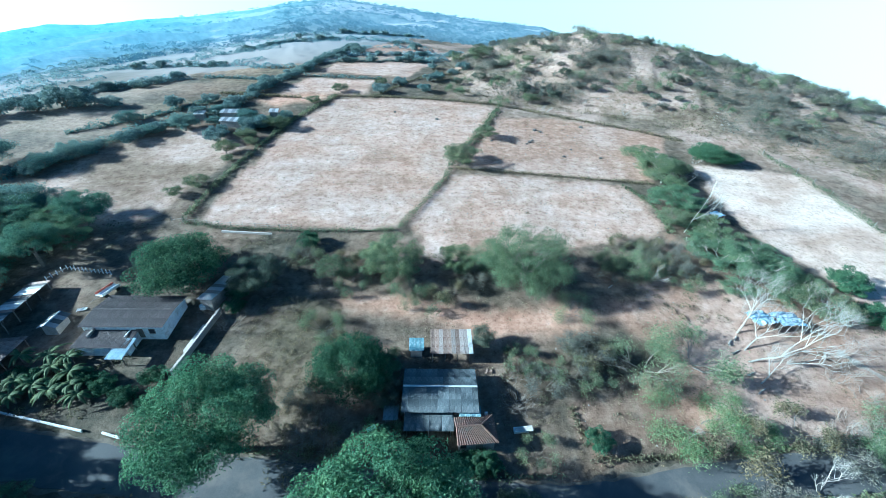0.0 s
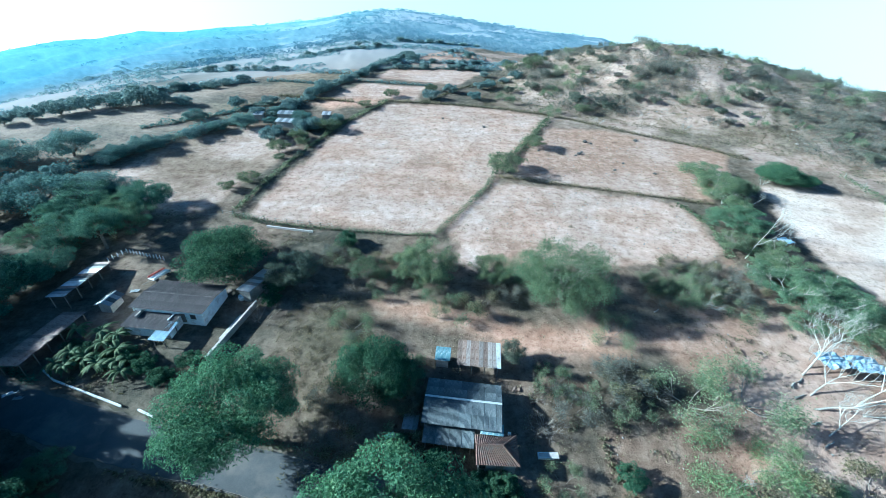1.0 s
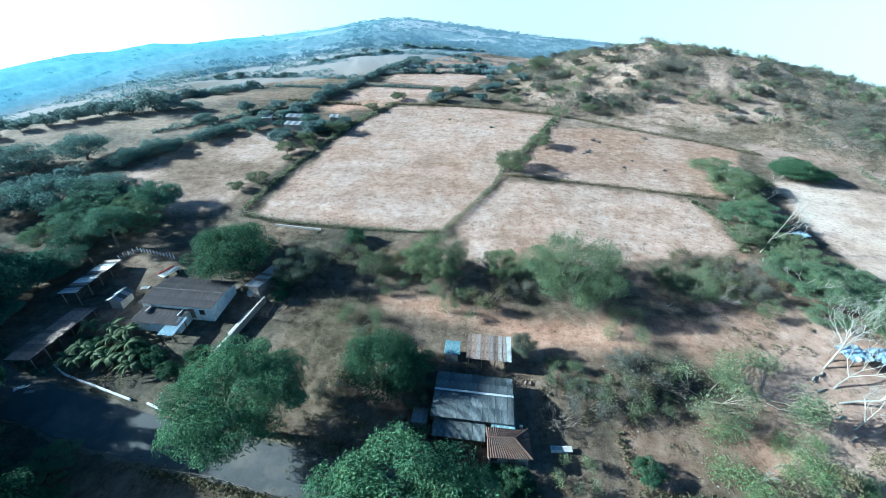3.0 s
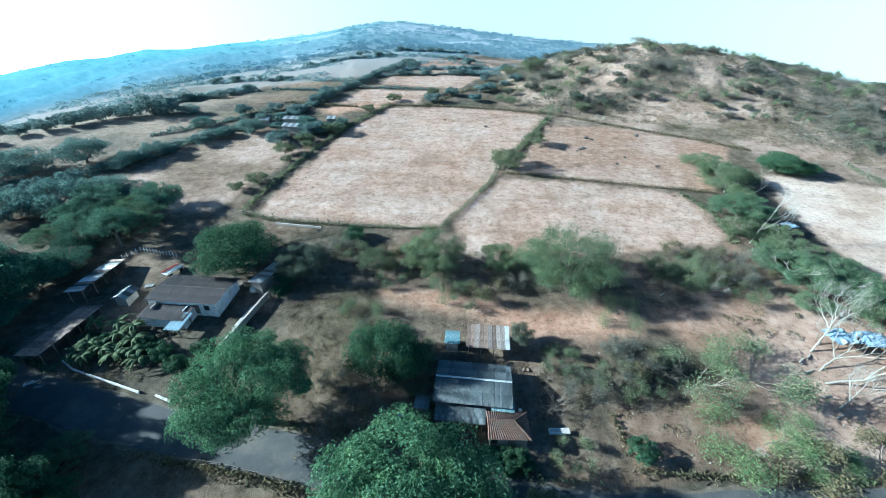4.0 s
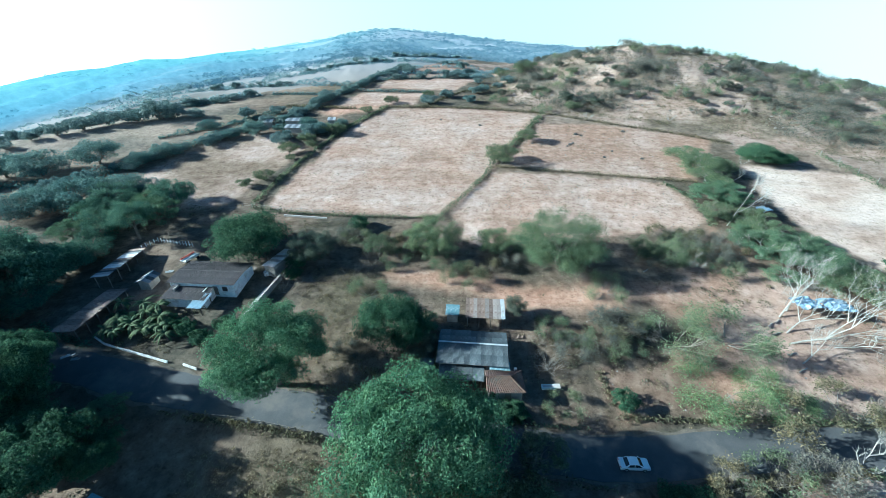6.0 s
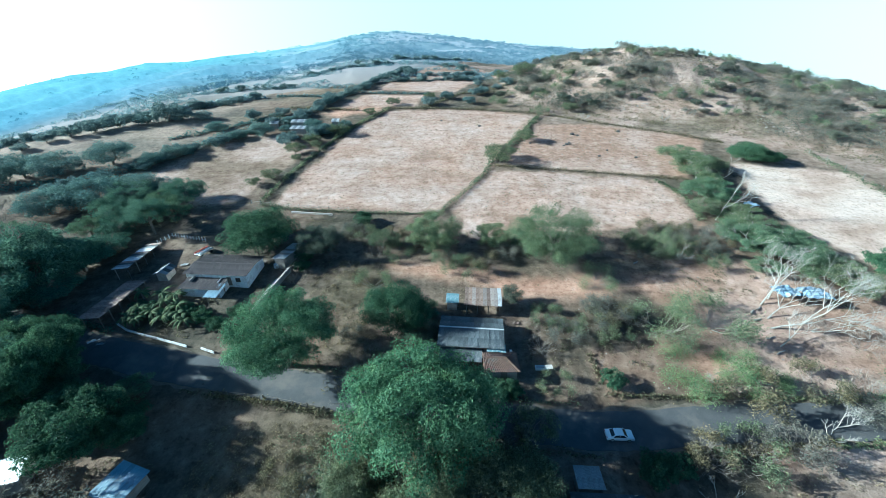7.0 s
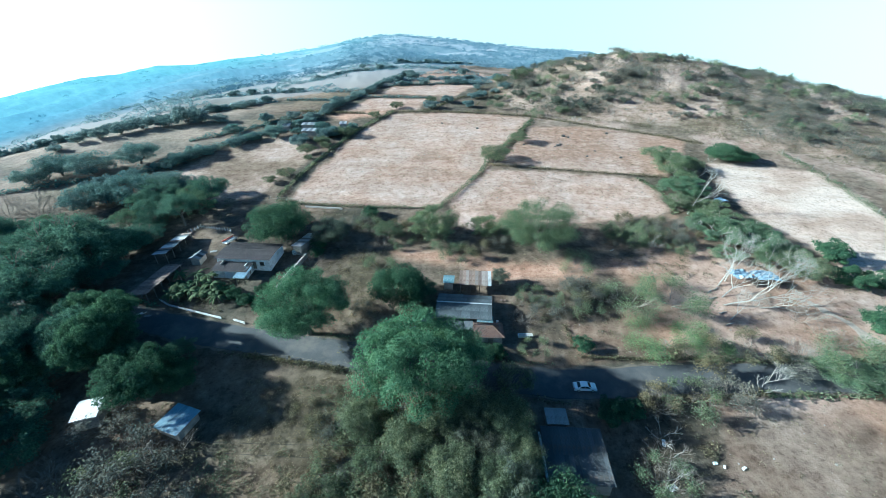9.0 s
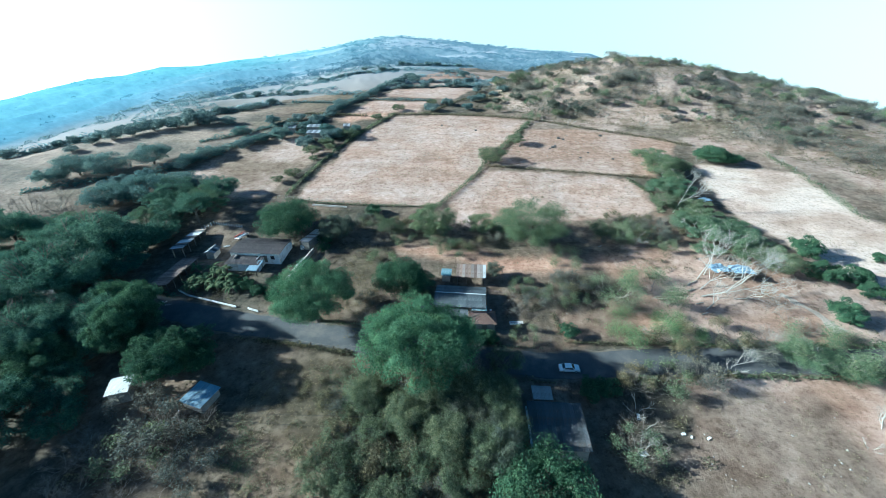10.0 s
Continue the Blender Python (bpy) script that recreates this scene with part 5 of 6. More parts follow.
def lean_to(name, label, x, y, yaw, w, d, h_front, h_back, mats, category="shed", walls=None, rows=1, posts=3, sheet_w=0.95, over=0.3, lift=0.05, seed=0):
    """A shed with one roof slope, on posts or with walls."""
    e = stand(name, x, y, yaw, label, category, lift=lift)
    if walls:
        block("wall", (w, 0.15, h_back + 1), (0, d / 2 - 0.1, (h_back - 1) / 2), walls, e)
        block("wall", (w, 0.15, h_front + 1), (0, -d / 2 + 0.1, (h_front - 1) / 2), walls, e)
        for s in (-1, 1):
            xs = s * (w / 2 - 0.08)
            v = [(xs + o, yy, zz) for o in (-0.07, 0.07) for yy, zz in ((-d / 2 + 0.2, -1), (d / 2 - 0.2, -1), (d / 2 - 0.2, h_back), (-d / 2 + 0.2, h_front))]
            raw("wall", v, [(0, 1, 2, 3), (7, 6, 5, 4), (0, 4, 5, 1), (1, 5, 6, 2), (2, 6, 7, 3), (3, 7, 4, 0)], walls, e)
    else:
        for i in range(posts):
            px = -w / 2 + 0.15 + (w - 0.3) * i / (posts - 1)
            for py, hh in ((-d / 2 + 0.15, h_front), (d / 2 - 0.15, h_back)):
                block("post", (0.14, 0.14, hh + 0.9), (px, py, (hh - 0.9) / 2), TIMBER, e)
    roof = block("roof", (w, 0.12, 0.14), (0, d / 2 - 0.15, h_back + 0.02), TIMBER, e, "sheet roof on timber beams")
    block("beam", (w, 0.12, 0.14), (0, -d / 2 + 0.15, h_front + 0.02), TIMBER, e)
    sl = (h_front - h_back) / d
    sheets(roof, (-w / 2 - over, d / 2 + over, h_back + 0.1 - sl * over), (w + 2 * over, 0, 0), (0, -d - 2 * over, sl * (d + 2 * over)), mats, sheet_w, rows, seed)
    return e


def tile_house(x, y, yaw, w, d, h, rise):
    """A small house under a clay tile roof, hipped at one end."""
    e = stand("tiled_house", x, y, yaw, "small house under a terracotta clay tile roof with pale ridges", "house", lift=0.1)
    wall_box(e, w - 0.9, d - 0.9, h, ADOBE)
    hip = d / 2
    a, b = Vector((-w / 2, 0, h + rise)), Vector((w / 2 - hip, 0, h + rise))
    c = {k: Vector((sx * w / 2, sy * d / 2, h)) for k, sx, sy in (("fl", -1, -1), ("fr", 1, -1), ("bl", -1, 1), ("br", 1, 1))}

    def slope(p0, p1, q0, q1, n, label=""):
        """Rows of barrel tiles between an eave p and a top line q."""
        v, f = [], []
        for i in range(n):
            e0, e1, t0, t1 = (p0.lerp(p1, i / n), p0.lerp(p1, (i + 1) / n), q0.lerp(q1, i / n), q0.lerp(q1, (i + 1) / n))
            up = (p1 - p0).cross(q0 - p0).normalized()
            if up.z < 0:
                up = -up
            k = len(v)
            courses = 9
            for r in range(courses + 1):
                s, drop = r / courses, 0.03 * ((r + 1) % 2)
                l, rr = e0.lerp(t0, s), e1.lerp(t1, s)
                v += [tuple(l), tuple(l.lerp(rr, 0.22) + up * (0.10 + drop)), tuple(l.lerp(rr, 0.5) + up * (0.15 + drop)), tuple(l.lerp(rr, 0.78) + up * (0.10 + drop)), tuple(rr)]
            for r in range(courses):
                for j in range(4):
                    o = k + r * 5 + j
                    f.append((o, o + 1, o + 6, o + 5))
        return v, f
    roof = block("roof", (w - hip, 0.14, 0.14), (-hip / 2, 0, h + rise - 0.15), TIMBER, e, "clay tile roof with a hipped end")
    for nm, args in (("tile_slope", (c["fl"], c["fr"], a, b, 17)), ("tile_slope", (c["bl"], c["br"], a, b, 17)), ("tile_hip", (c["fr"], c["br"], b, b, 12))):
        v, f = slope(*args)
        raw(nm, v, f, TILE, roof)
    v, f = [], []
    for p, q in ((a, b), (b, c["fr"]), (b, c["br"])):
        tube(v, f, p + Vector((0, 0, 0.08)), q + Vector((0, 0, 0.10)), 0.13, 0.13, 6)
    raw("ridge_tiles", v, f, TILE, roof, "pale mortared ridge tiles")
    raw("gable", [(-w / 2 + 0.45, -d / 2 + 0.45, h), (-w / 2 + 0.45, d / 2 - 0.45, h), (-w / 2 + 0.45, 0, h + rise - 0.2), (-w / 2 + 0.65, -d / 2 + 0.45, h), (-w / 2 + 0.65, d / 2 - 0.45, h), (-w / 2 + 0.65, 0, h + rise - 0.2)],
        [(0, 1, 2), (5, 4, 3), (0, 3, 4, 1), (1, 4, 5, 2), (2, 5, 3, 0)], ADOBE, e)
    opening(e, "door", 0.4, 1.0, 0.9, 2.0, -d / 2 + 0.45, TIMBER, TIMBER)
    opening(e, "window", -2.2, 1.4, 0.9, 0.9, -d / 2 + 0.45, TIMBER, DARK_HOLE)
    block("vent_pipe", (0.45, 0.3, 0.7), (w / 2 - 1.0, d / 2 + 0.3, h + 0.1), WHITE_PAINT, e, "white water box on a stand")
    return e


tile_house(-17.9, 12.3, 0, 6.5, 4.8, 2.4, 1.2)
gable_house("tin_roof_house", "long low house with a grey corrugated metal roof", -22.9, 19.7, -5, 11.9, 8.0, 2.5, 0.8, ADOBE, [TIN_SLATE], ridge=RIDGE_PALE, rows=2, doors=(("door", 2.0, 1.0, 0.9, 2.0, -1), ("window", -2.5, 1.4, 1.0, 0.9, -1)), seed=3)
lean_to("porch", "low tin lean-to against the long house", -25.2, 14.6, -5, 7.4, 2.8, 1.9, 2.3, [TIN_SLATE], "shed", None, 1, 3, seed=5)
lean_to("awning", "narrow teal sheet awning against the long house", -18.4, 15.3, -5, 3.0, 1.1, 2.5, 2.7, [TEAL], "awning", None, 1, 2, 0.8, seed=4)
lean_to("rusty_shed", "open shed with a rusty corrugated roof on posts", -19.8, 29.6, -4, 7.4, 4.8, 2.3, 2.9, [TIN_RUST, TIN_RUST, TIN_DUST, TIN_RUST, TIN_RUST, TIN_DUST, TIN_RUST, TIN_DUST, TIN_DUST, TIN_BRIGHT], "shed", None, 1, 4, 0.8, seed=6)
lean_to("teal_hut", "small hut with a teal sheet roof", -26.5, 29.8, -4, 2.2, 2.4, 1.9, 2.1, [TEAL], "hut", ADOBE, 1, 2, 0.8, seed=7)
lean_to("small_hut", "small hut with a pale tin lid", -31.4, 16.7, -5, 1.9, 1.9, 1.4, 1.5, [TIN_GREY], "hut", ADOBE, 1, 2, 0.8, seed=8)
gable_house("farmhouse", "white-walled farmhouse under a low dark brown sheet roof", -81.6, 40.6, -4, 14.6, 8.4, 2.9, 0.4, PLASTER, [TIN_BROWN], ridge=TIN_BROWN, rows=2, doors=(("door", 3.0, 1.0, 0.9, 2.0, -1), ("window", 5.2, 1.5, 1.0, 1.0, -1)), seed=9)
wing = lean_to("farmhouse_wing", "low wing under a brown sheet roof with white coping", -84.0, 35.0, -4, 9.2, 4.6, 2.0, 2.5, [TIN_BROWN], "house", PLASTER, 1, 3, seed=10)
block("coping", (9.8, 0.22, 0.16), (0, 2.5, 2.72), WHITE_PAINT, wing, "white mortar coping", bevel=0.03)
block("coping", (0.22, 2.6, 0.16), (3.4, 0.9, 2.62), WHITE_PAINT, wing, "white mortar coping", bevel=0.03)
block("parapet", (0.4, 4.4, 0.7), (-3.2, 1.8, 2.6), ADOBE, wing, "raised grey parapet across the roof", bevel=0.04)
lean_to("blue_porch", "porch with a pale blue sheet roof", -80.2, 32.0, -4, 2.4, 3.8, 2.0, 2.5, [TIN_BLUE], "porch", None, 1, 2, 0.9, seed=11)
lean_to("long_shed", "long open shed with a rusty brown roof", -101.2, 29.4, 88, 13.6, 4.2, 2.5, 2.1, [TIN_RUST], "shed", None, 1, 6, 0.95, seed=12)
lean_to("patched_shed", "long shed patched with bright and rusty tin", -105.9, 45.0, 90, 12.4, 3.4, 2.6, 2.2, [TIN_BRIGHT, TIN_GREY, TIN_DARK, TIN_RUST, TIN_BRIGHT], "shed", None, 1, 5, 0.95, seed=13)
gable_house("store_hut", "small grey store hut with a tin roof", -96.2, 39.9, 88, 3.2, 2.4, 2.0, 0.5, ADOBE, [TIN_GREY, TIN_DARK], rows=1, seed=14)
gable_house("pale_hut", "hut with a pale blue tin roof among trees", -121, 48.2, 20, 5.0, 4.4, 2.3, 1.0, ADOBE, [TIN_BLUE, TIN_BRIGHT], rows=1, seed=15)
lean_to("side_store", "narrow store with a pale grey roof", -68.3, 47.0, 73, 8.0, 2.8, 2.5, 2.2, [CONCRETE, CONCRETE, TIN_DUST, CONCRETE, TIN_DUST, TIN_BRIGHT], "shed", ADOBE, 1, 3, 1.1, seed=16)
lean_to("corrugated_barn", "barn with a dark ribbed sheet roof and a pale edge", -6.2, -14.8, -3, 9.4, 8.6, 2.6, 3.2, [TIN_DARK], "barn", ADOBE, 2, 3, 0.75, seed=17)
block("edge_board", (0.35, 9.4, 0.12), (0, 0, 0), WHITE_PAINT, stand("fallen_boards", -11.4, -15.2, -3, "row of pale boards along the barn roof edge", "boards", lift=3.05), tilt=-3.5)
lean_to("annex", "small annex with light sheet roof", -7.6, -7.7, -3, 3.2, 2.8, 2.5, 2.3, [TIN_GREY], "shed", ADOBE, 1, 2, 0.8, seed=18)
lean_to("blue_roof_hut", "hut with a blue-grey metal roof", -74.8, -8.2, -18, 4.8, 4.4, 1.6, 1.8, [TIN_BLUE], "hut", ADOBE, 1, 2, 0.95, seed=19)
lean_to("white_roof_hut", "hut with a bright white sheet roof under trees", -91.2, -7.2, 20, 3.4, 3.6, 2.6, 2.9, [TIN_BRIGHT], "hut", ADOBE, 1, 2, 0.95, seed=20)
lean_to("white_roof_hut", "hut with a bright white sheet roof under trees", -88.8, -0.4, 20, 4.6, 4.4, 2.4, 2.7, [TIN_BRIGHT], "hut", ADOBE, 1, 2, 0.95, seed=21)
for x, y, w, d, yaw, s in ((-97, 150, 6.5, 3, 2, 22), (-80, 151, 3, 2.6, 2, 23), (-94, 141, 7.5, 2.8, -6, 24), (-108, 148, 3.4, 2.6, 2, 25)):
    lean_to("far_shed", "distant farm shed with a bright tin roof", x, y, yaw, w, d, 2.2, 2.8, [TIN_BRIGHT, TIN_GREY], "shed", ADOBE, 1, 3, 1.4, seed=s)


# ---- yard things ----
def low_wall(name, label, points, high, thick, mat, category="wall", cap=None, group=""):
    e = stand(name, *points[0], 0, label, category, group)
    base = e.matrix_basis.translation
    for (ax, ay), (bx, by) in zip(points, points[1:]):
        n = max(1, round(math.hypot(bx - ax, by - ay) / 1.0))
        for i in range(n):
            x0, y0, x1, y1 = (ax + (bx - ax) * i / n, ay + (by - ay) * i / n, ax + (bx - ax) * (i + 1) / n, ay + (by - ay) * (i + 1) / n)
            xm, ym = (x0 + x1) / 2, (y0 + y1) / 2
            z, ln, yw = ground_z(xm, ym), math.hypot(x1 - x0, y1 - y0), math.degrees(math.atan2(y1 - y0, x1 - x0))
            block("panel", (ln - 0.02, thick, high + 0.5), (xm - base.x, ym - base.y, z + (high - 0.5) / 2 - base.z), mat, e, yaw=yw)
            if cap:
                block("coping", (ln, thick + 0.12, 0.08), (xm - base.x, ym - base.y, z + high + 0.04 - base.z), cap, e, yaw=yw)
    return e


def post_fence(label, points, gap, high, mat, rails=2):
    e = stand("fence", *points[0], 0, label, "fence", "fences")
    base = e.matrix_basis.translation
    rng = random.Random(len(points) + int(high * 10))
    for (ax, ay), (bx, by) in zip(points, points[1:]):
        ln = math.hypot(bx - ax, by - ay)
        n = max(1, round(ln / gap))
        last = None
        for i in range(n + 1):
            x, y = ax + (bx - ax) * i / n, ay + (by - ay) * i / n
            z = ground_z(x, y)
            h = high * rng.uniform(0.85, 1.15)
            block("post", (0.14, 0.14, h + 0.4), (x - base.x, y - base.y, z + (h - 0.4) / 2 - base.z), mat, e, tilt=rng.uniform(-5, 5))
            if last and rails:
                v, f = [], []
                for r in range(rails):
                    k = high * (0.45 + 0.4 * r)
                    tube(v, f, (last[0] - base.x, last[1] - base.y, last[2] + k - base.z), (x - base.x, y - base.y, z + k - base.z), 0.035, 0.035, 4)
                raw("rail", v, f, mat, e)
            last = (x, y, z)
    return e


low_wall("roadside_wall", "low whitewashed wall along the road", ((-98, 24.2), (-94.5, 22.3), (-86.4, 20.0), (-79.8, 18.1)), 0.38, 0.16, WHITE_PAINT, cap=WHITE_PAINT)
low_wall("roadside_wall", "short whitewashed wall end beside the gate", ((-76.6, 17.6), (-73.6, 16.6)), 0.38, 0.16, WHITE_PAINT, cap=WHITE_PAINT)
low_wall("yard_wall", "grey plastered yard wall with a pale top", ((-70.1, 27.4), (-69.2, 31.0), (-67.2, 39.6), (-66.6, 42)), 1.4, 0.3, ADOBE, cap=CONCRETE)
low_wall("terrace", "broad concrete ledge inside the yard wall", ((-70.0, 32.5), (-68.6, 38.8)), 0.5, 0.7, CONCRETE)
post_fence("weathered white picket fence behind the yard", ((-107, 54), (-104.8, 57.5), (-94.4, 55.2)), 1.0, 1.15, WHITE_PAINT, 1)
post_fence("rough timber post fence behind the farmhouse", ((-88, 46.5), (-72, 48.5)), 2.2, 1.6, TIMBER, 2)
post_fence("field fence of leaning pale posts", ((117, 116), (118, 100), (117, 84), (114, 66)), 8, 2.4, PALE_BARK, 0)
post_fence("timber post fence beside the road", ((-70, 7.6), (-60, 6.6), (-49, 4.4)), 3, 1.1, TIMBER, 2)
post_fence("timber post fence along the field", ((-90, 76), (-74, 73.2), (-58, 71.8)), 3, 1.3, PALE_BARK, 2)


def cart():
    e = stand("cart", -91.7, 49.2, 70, "flat cart with white and red boards", "cart", lift=0.0)
    block("bed", (4.2, 1.9, 0.16), (0, 0, 0.9), WHITE_PAINT, e, bevel=0.02)
    block("board", (4.0, 0.08, 0.5), (0, 0.9, 1.2), surface("red_board", (0.35, 0.08, 0.06), (0.5, 0.15, 0.1), 2, 12, 0.8), e, "red side board")
    block("board", (4.0, 0.08, 0.5), (0, -0.9, 1.2), WHITE_PAINT, e)
    block("drawbar", (2.0, 0.14, 0.12), (-3.0, 0, 0.7), TIMBER, e)
    for sx in (-1, 1):
        for sy in (-1, 1):
            v, f = [], []
            tube(v, f, (sx * 1.3, sy * 0.85, 0.42), (sx * 1.3, sy * 1.05, 0.42), 0.42, 0.42, 14)
            raw("wheel", v, f, RUBBER, e)


cart()


def water_tank(x, y, lift):
    e = stand("water_tank", x, y, 0, "white plastic water tank with a domed lid", "tank", lift=lift)
    bm = bmesh.new()
    bmesh.ops.create_cone(bm, cap_ends=True, segments=18, radius1=0.65, radius2=0.65, depth=1.1, matrix=pose(0, 0, 0.55))
    bmesh.ops.bevel(bm, geom=[g for g in bm.edges if abs(g.verts[0].co.z - g.verts[1].co.z) < 0.01], offset=0.08, segments=2, affect="EDGES")
    part("body", bm, WHITE_PAINT, e, smooth=False)
    bm = bmesh.new()
    bmesh.ops.create_cone(bm, cap_ends=True, segments=14, radius1=0.32, radius2=0.2, depth=0.16, matrix=pose(0, 0, 1.18))
    part("lid", bm, WHITE_PAINT, e)


water_tank(-70.6, 43.6, 0.0)
water_tank(-89.6, 45.6, 0.0)


def trough():
    e = stand("trough", -9.9, 13.0, 0, "white concrete washing trough", "trough")
    block("basin", (2.5, 0.9, 0.55), (0, 0, 0.35), WHITE_PAINT, e, bevel=0.03)
    block("water", (2.2, 0.6, 0.02), (0, 0, 0.64), CONCRETE, e)
    block("slab", (0.9, 1.0, 0.1), (1.5, 0, 0.6), CONCRETE, e)


trough()


def tarp(x, y, yaw, w, d, h, mat, label):
    """A sagging tarpaulin tied over poles."""
    e = stand("tarpaulin_shelter", x, y, yaw, label, "shelter", "tarpaulin shelters")
    n, v, f = 10, [], []
    for i in range(n + 1):
        for j in range(n + 1):
            a, b = i / n - 0.5, j / n - 0.5
            z = h + 0.5 * (0.25 - a * a) * 2 - 0.4 * abs(math.sin(b * 9)) * 0.6 + 0.5 * noise.noise((a * 6 + x, b * 6, 1))
            v.append((a * w, b * d, z))
    top = len(v)
    v += [(p[0], p[1], p[2] - 0.03) for p in v]
    for i in range(n):
        for j in range(n):
            o = i * (n + 1) + j
            f += [(o, o + 1, o + n + 2, o + n + 1), (top + o, top + o + n + 1, top + o + n + 2, top + o + 1)]
    raw("sheet", v, f, mat, e)
    for sx in (-1, 1):
        for sy in (-1, 1):
            block("pole", (0.1, 0.1, h + 1.0), (sx * (w / 2 - 0.2), sy * (d / 2 - 0.2), (h - 0.9) / 2), TIMBER, e)


tarp(48.6, 32.2, 4, 5.0, 4.2, 2.3, TARP_BLUE, "blue tarpaulin shelter under dead branches")
tarp(54.4, 31.4, -6, 5.6, 4.4, 2.4, TARP_BLUE, "faded blue tarpaulin shelter beside trees")
tarp(65.4, 71.6, 20, 4.0, 3.2, 2.2, TARP_BLUE, "small blue tarpaulin shelter under trees")


def boulder(x, y, r, seed, mat=STONE, label="pale whitish boulder at the field edge"):
    bm = bmesh.new()
    bmesh.ops.create_icosphere(bm, subdivisions=2, radius=r)
    for v in bm.verts:
        v.co *= 1 + 0.28 * noise.noise(v.co * (1.4 / r) + Vector((seed, 0, 0)))
        v.co.z *= 0.7
    ob = part("boulder", bm, mat, None, label)
    ob.location = (x, y, ground_z(x, y) + r * 0.3)
    tagged(ob, category="rock", group="boulders")


low_wall("field_wall", "low pale concrete wall along the field hedge", ((-75.5, 70.6), (-62.5, 69.0)), 0.5, 0.35, CONCRETE)
for i, (x, y, r) in enumerate(((23.2, 126.7, 0.8), (24.6, 128.2, 0.6), (21.6, 125.2, 0.5), (28.6, 138.5, 0.9), (30.6, 137, 0.6), (50.3, 142, 0.8), (46.9, 112.6, 0.6), (38, 120, 0.5), (33, 114, 0.6), (8, 128, 0.5), (-12, 150, 0.7), (-30, 158, 0.6))):
    boulder(x, y, r, i + 10, DARK_ROCK, "dark weathered boulder in the pasture")
boulder(51.7, 60.0, 1.4, 1, WHITE_PAINT)
boulder(50.6, 57.4, 0.9, 2, WHITE_PAINT)
boulder(53.0, 56.0, 0.7, 3, STONE)


def scrap(x, y, yaw, w, d, mat, label):
    """A bent piece of sheet lying on the ground."""
    e = stand("scrap_sheet", x, y, yaw, label, "scrap", "scraps in the yard", lift=0.03)
    v = [(w * (i / 4 - 0.5), d * (j - 0.5), 0.06 + 0.16 * math.sin(i * 1.9 + j) ** 2 + k) for k in (0, 0.02) for j in (0, 1) for i in range(5)]
    f = [(i, i + 1, i + 6, i + 5) for i in range(4)] + [(i + 10, i + 15, i + 16, i + 11) for i in range(4)]
    raw("sheet", v, f, mat, e)


for x, y, yaw, w, d, m in ((10.4, -10.8, 70, 1.4, 0.6, WHITE_PAINT), (8.4, -18.2, 20, 1.6, 0.9, TIN_BRIGHT), (17.2, -14.2, 10, 0.8, 0.5, WHITE_PAINT), (21.4, -15.0, 30, 0.9, 0.4, WHITE_PAINT), (18.4, -14.8, 60, 0.6, 0.3, WHITE_PAINT),
                           (-34.6, 15.2, 30, 1.6, 1.0, TIN_BLUE), (-13.2, 24.6, 0, 1.4, 0.8, TIN_RUST), (-94.6, 44.6, 15, 1.8, 1.0, TIN_BRIGHT), (-74.6, 45.6, 80, 2.0, 1.0, TIN_DUST), (-99.6, 19.6, 40, 2.2, 0.8, TIN_BRIGHT), (-97.6, 18.8, 10, 1.6, 0.7, TIN_GREY)):
    scrap(x, y, yaw, w, d, m, "bent piece of old sheet metal on the soil")


def utility_pole(x, y, high, ends):
    """A timber pole with a crossarm, and wires that sag to the given ends."""
    e = stand("utility_pole", x, y, 0, "weathered timber power pole with a crossarm and sagging wires", "pole")
    v, f = [], []
    tube(v, f, (0, 0, -0.5), (0.35, -0.1, high), 0.13, 0.09, 8)
    raw("shaft", v, f, TIMBER, e)
    block("crossarm", (0.1, 1.7, 0.12), (0.33, -0.1, high - 0.35), TIMBER, e)
    base = e.matrix_basis.translation
    for k, end in zip((-0.7, 0.7), ends):
        block("insulator", (0.07, 0.07, 0.14), (0.33, -0.1 + k, high - 0.22), WHITE_PAINT, e)
        a, b = Vector((0.33, -0.1 + k, high - 0.15)), Vector(end) - base
        v, f, last = [], [], a
        for i in range(1, 13):
            p = a.lerp(b, i / 12) - Vector((0, 0, 4 * 0.9 * (i / 12) * (1 - i / 12)))
            tube(v, f, last, p, 0.022, 0.022, 4)
            last = p
        raw("wire", v, f, RUBBER, e)


utility_pole(-74.0, -15.6, 6.4, ((-10.6, -16.6, 1.9), (-10.6, -13.4, 2.1)))


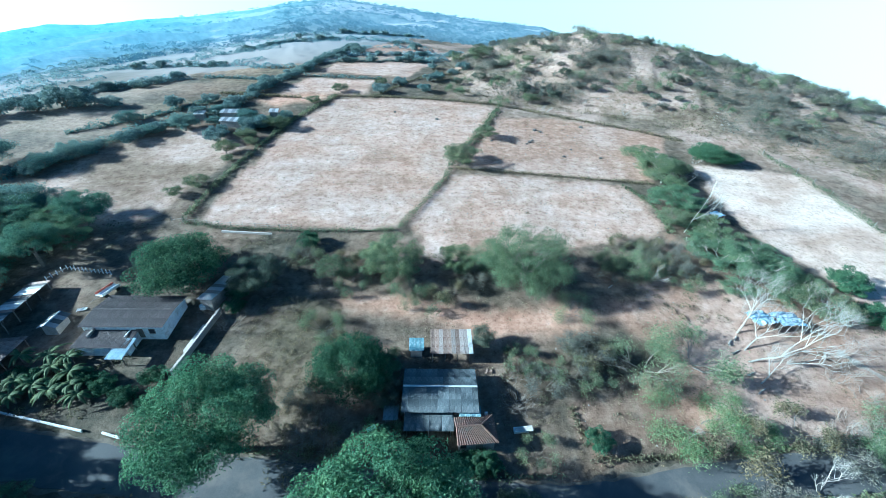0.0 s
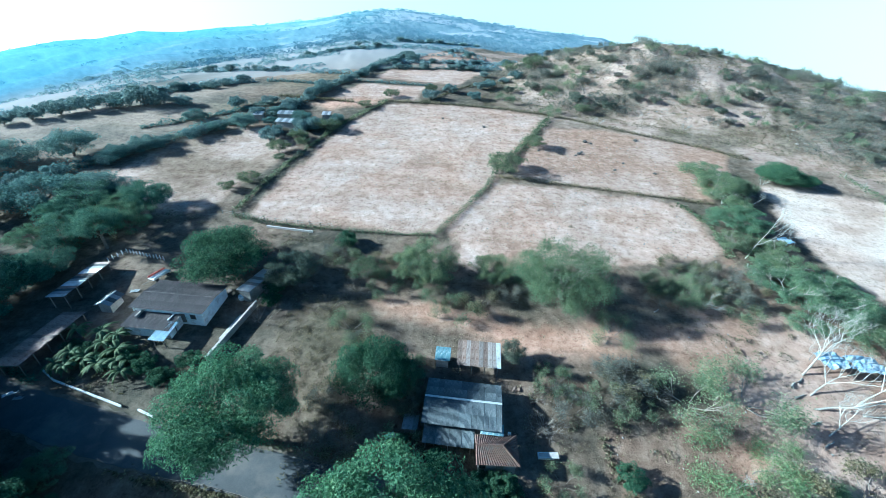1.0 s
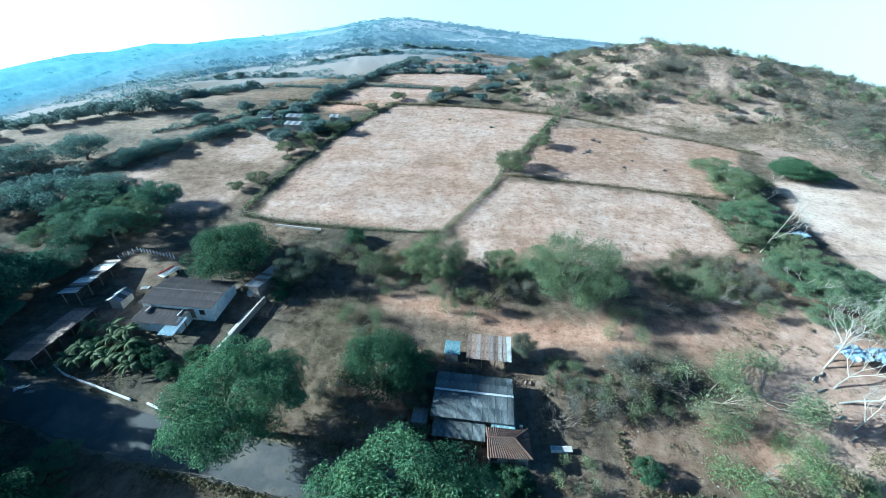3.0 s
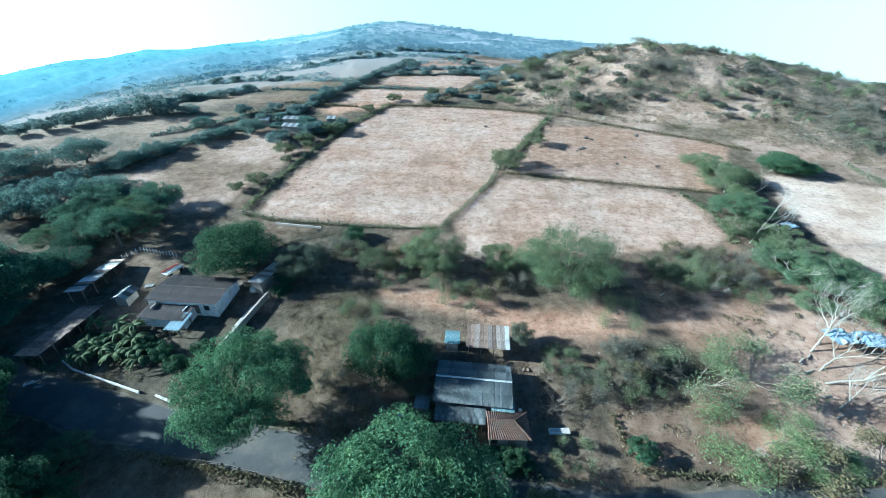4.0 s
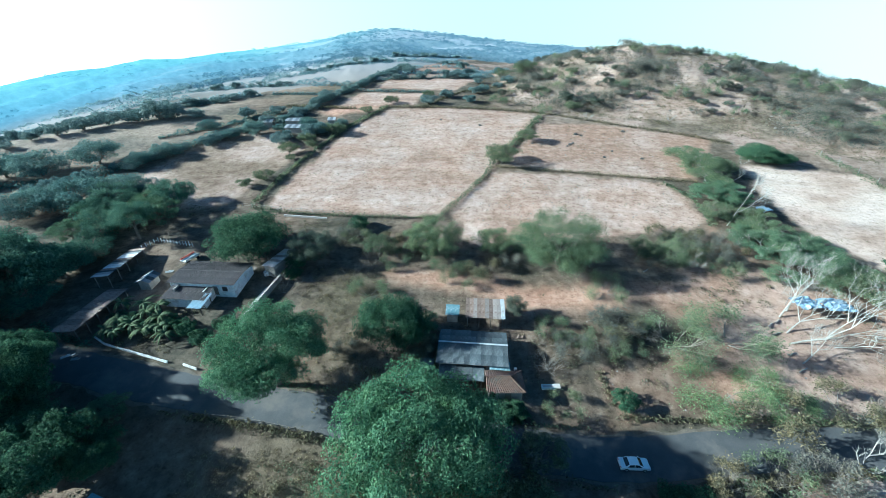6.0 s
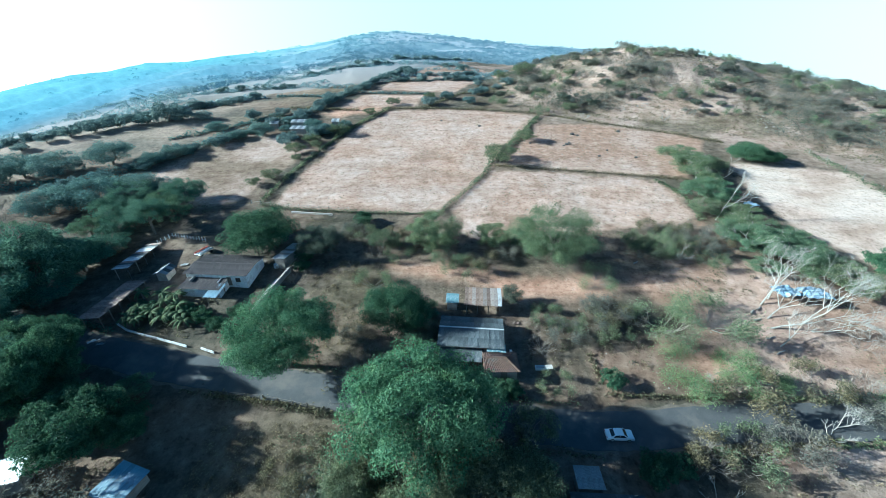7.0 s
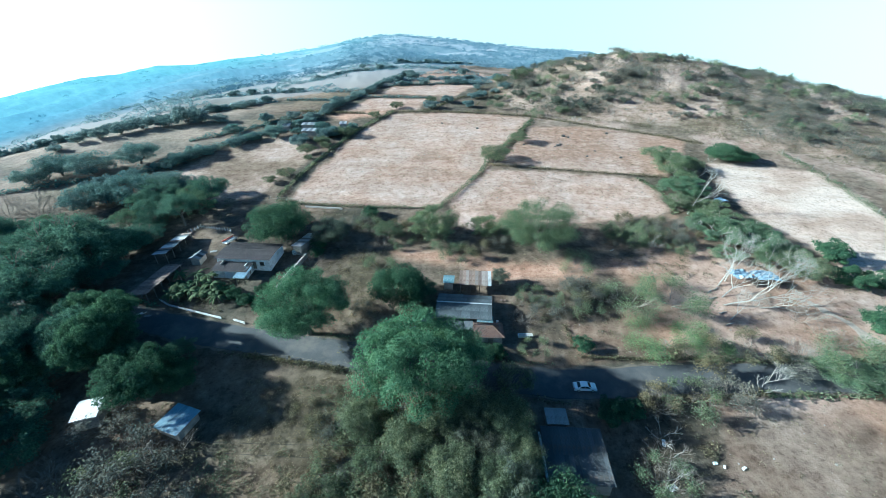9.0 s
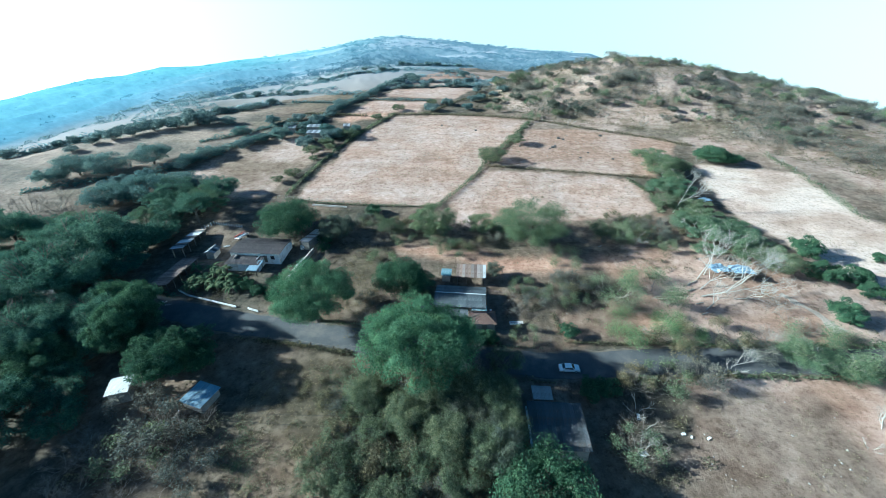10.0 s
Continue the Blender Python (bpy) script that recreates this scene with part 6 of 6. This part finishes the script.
# ---- the car ----
def car(x, y, yaw):
    e = stand("car", x, y, yaw, "white four-door saloon car parked on the road", "car", lift=0.12)
    prof = ((-2.15, 0.35), (-2.18, 0.62), (-2.1, 0.86), (-1.55, 0.95), (-0.95, 1.38), (-0.3, 1.45), (0.35, 1.40), (1.05, 0.98), (1.85, 0.85), (2.14, 0.66), (2.16, 0.35))
    v, f, n = [], [], len(prof)
    for yy in (-1, -0.86, 0.86, 1):
        for px_, pz in prof:
            inset = 0.18 * max(0, (pz - 0.95) / 0.5)
            v.append((px_, yy * (0.84 - inset), pz - (0.05 if abs(yy) == 1 and pz > 0.9 else 0)))
    for k in range(3):
        for i in range(n - 1):
            f.append((k * n + i, k * n + i + 1, (k + 1) * n + i + 1, (k + 1) * n + i))
        f.append((k * n, (k + 1) * n, (k + 1) * n + n - 1, k * n + n - 1))
    f += [tuple(range(n)), tuple(3 * n + i for i in reversed(range(n)))]
    body = raw("body", v, f, CAR_PAINT, e)

    def pane(name, pts):
        p = [Vector(q) for q in pts]
        nn = (p[1] - p[0]).cross(p[2] - p[0]).normalized() * 0.012
        if nn.z < 0:
            nn = -nn
        raw(name, [tuple(q + nn) for q in p] + [tuple(q - nn) for q in p], [(0, 1, 2, 3), (7, 6, 5, 4), (0, 4, 5, 1), (1, 5, 6, 2), (2, 6, 7, 3), (3, 7, 4, 0)], CAR_GLASS, body)
    pane("windscreen", ((0.45, -0.6, 1.37), (0.45, 0.6, 1.37), (1.0, 0.68, 1.02), (1.0, -0.68, 1.02)))
    pane("rear_window", ((-1.02, -0.6, 1.34), (-1.02, 0.6, 1.34), (-1.5, 0.68, 1.0), (-1.5, -0.68, 1.0)))
    for s in (-1, 1):
        pane("side_window", ((-0.95, s * 0.70, 1.30), (-0.28, s * 0.68, 1.36), (-0.28, s * 0.82, 0.98), (-1.2, s * 0.82, 0.98)))
        pane("side_window", ((-0.20, s * 0.68, 1.36), (0.36, s * 0.70, 1.32), (0.85, s * 0.82, 0.98), (-0.20, s * 0.82, 0.98)))
        block("headlight", (0.08, 0.34, 0.14), (2.1, s * 0.58, 0.68), LAMP_CLEAR, e, bevel=0.02)
        block("tail_light", (0.06, 0.3, 0.16), (-2.15, s * 0.6, 0.72), LAMP_RED, e, bevel=0.02)
        block("wing_mirror", (0.12, 0.18, 0.12), (0.78, s * 0.93, 1.0), CAR_PAINT, e, bevel=0.02)
        for wx in (-1.32, 1.32):
            wv, wf = [], []
            tube(wv, wf, (wx, s * 0.68, 0.31), (wx, s * 0.87, 0.31), 0.31, 0.31, 18)
            wheel = raw("wheel", wv, wf, RUBBER, e)
            rv, rf = [], []
            tube(rv, rf, (wx, s * 0.80, 0.31), (wx, s * 0.885, 0.31), 0.2, 0.19, 12)
            raw("rim", rv, rf, CHROME, wheel)


car(-0.2, -0.2, -2)


# ---- palms ----
def palm(x, y, r, seed):
    e = stand("banana_palm", x, y, seed * 50, "yellow-green banana palm with drooping fronds", "palm", "palms in the yard")
    pr = random.Random(seed)
    v, f = [], []
    tube(v, f, (0, 0, -0.3), (0.1, 0, 2.0), 0.2, 0.14, 7)
    raw("trunk", v, f, TIMBER, e)
    for i in range(17):
        t = i * 2.4 + pr.random()
        v, f = [], []
        ln, up = r * pr.uniform(0.8, 1.25), pr.uniform(0.3, 1.0)
        for k in range(7):
            s = k / 6
            rad, z = ln * s, 2.0 + ln * (up * s - 0.9 * s * s)
            w = 0.27 * math.sin(math.pi * min(s * 0.85 + 0.12, 1)) + 0.03
            c, q = Vector((math.cos(t) * rad, math.sin(t) * rad, max(z, 0.2))), Vector((-math.sin(t), math.cos(t), 0))
            v += [tuple(c - q * w - Vector((0, 0, 0.12 * w))), tuple(c + Vector((0, 0, 0.05))), tuple(c + q * w - Vector((0, 0, 0.12 * w)))]
        for k in range(6):
            f += [(3 * k, 3 * k + 1, 3 * k + 4, 3 * k + 3), (3 * k + 1, 3 * k + 2, 3 * k + 5, 3 * k + 4)]
        raw("frond", v, f, LEAF_PALM, e)


for i, (x, y, r) in enumerate(((-92.2, 31.8, 2.8), (-86.5, 28.1, 2.6), (-94.3, 26.9, 2.4), (-82.8, 23.5, 2.3), (-95.3, 24.5, 2.2), (-87.8, 24.6, 2.4), (-90.2, 29.3, 2.6), (-88.6, 31.2, 2.2), (-93.2, 24.0, 2.0), (-85.0, 25.4, 2.1), (-91.0, 26.0, 2.2), (-97.0, 32.0, 2.0))):
    palm(x, y, r, i + 1)
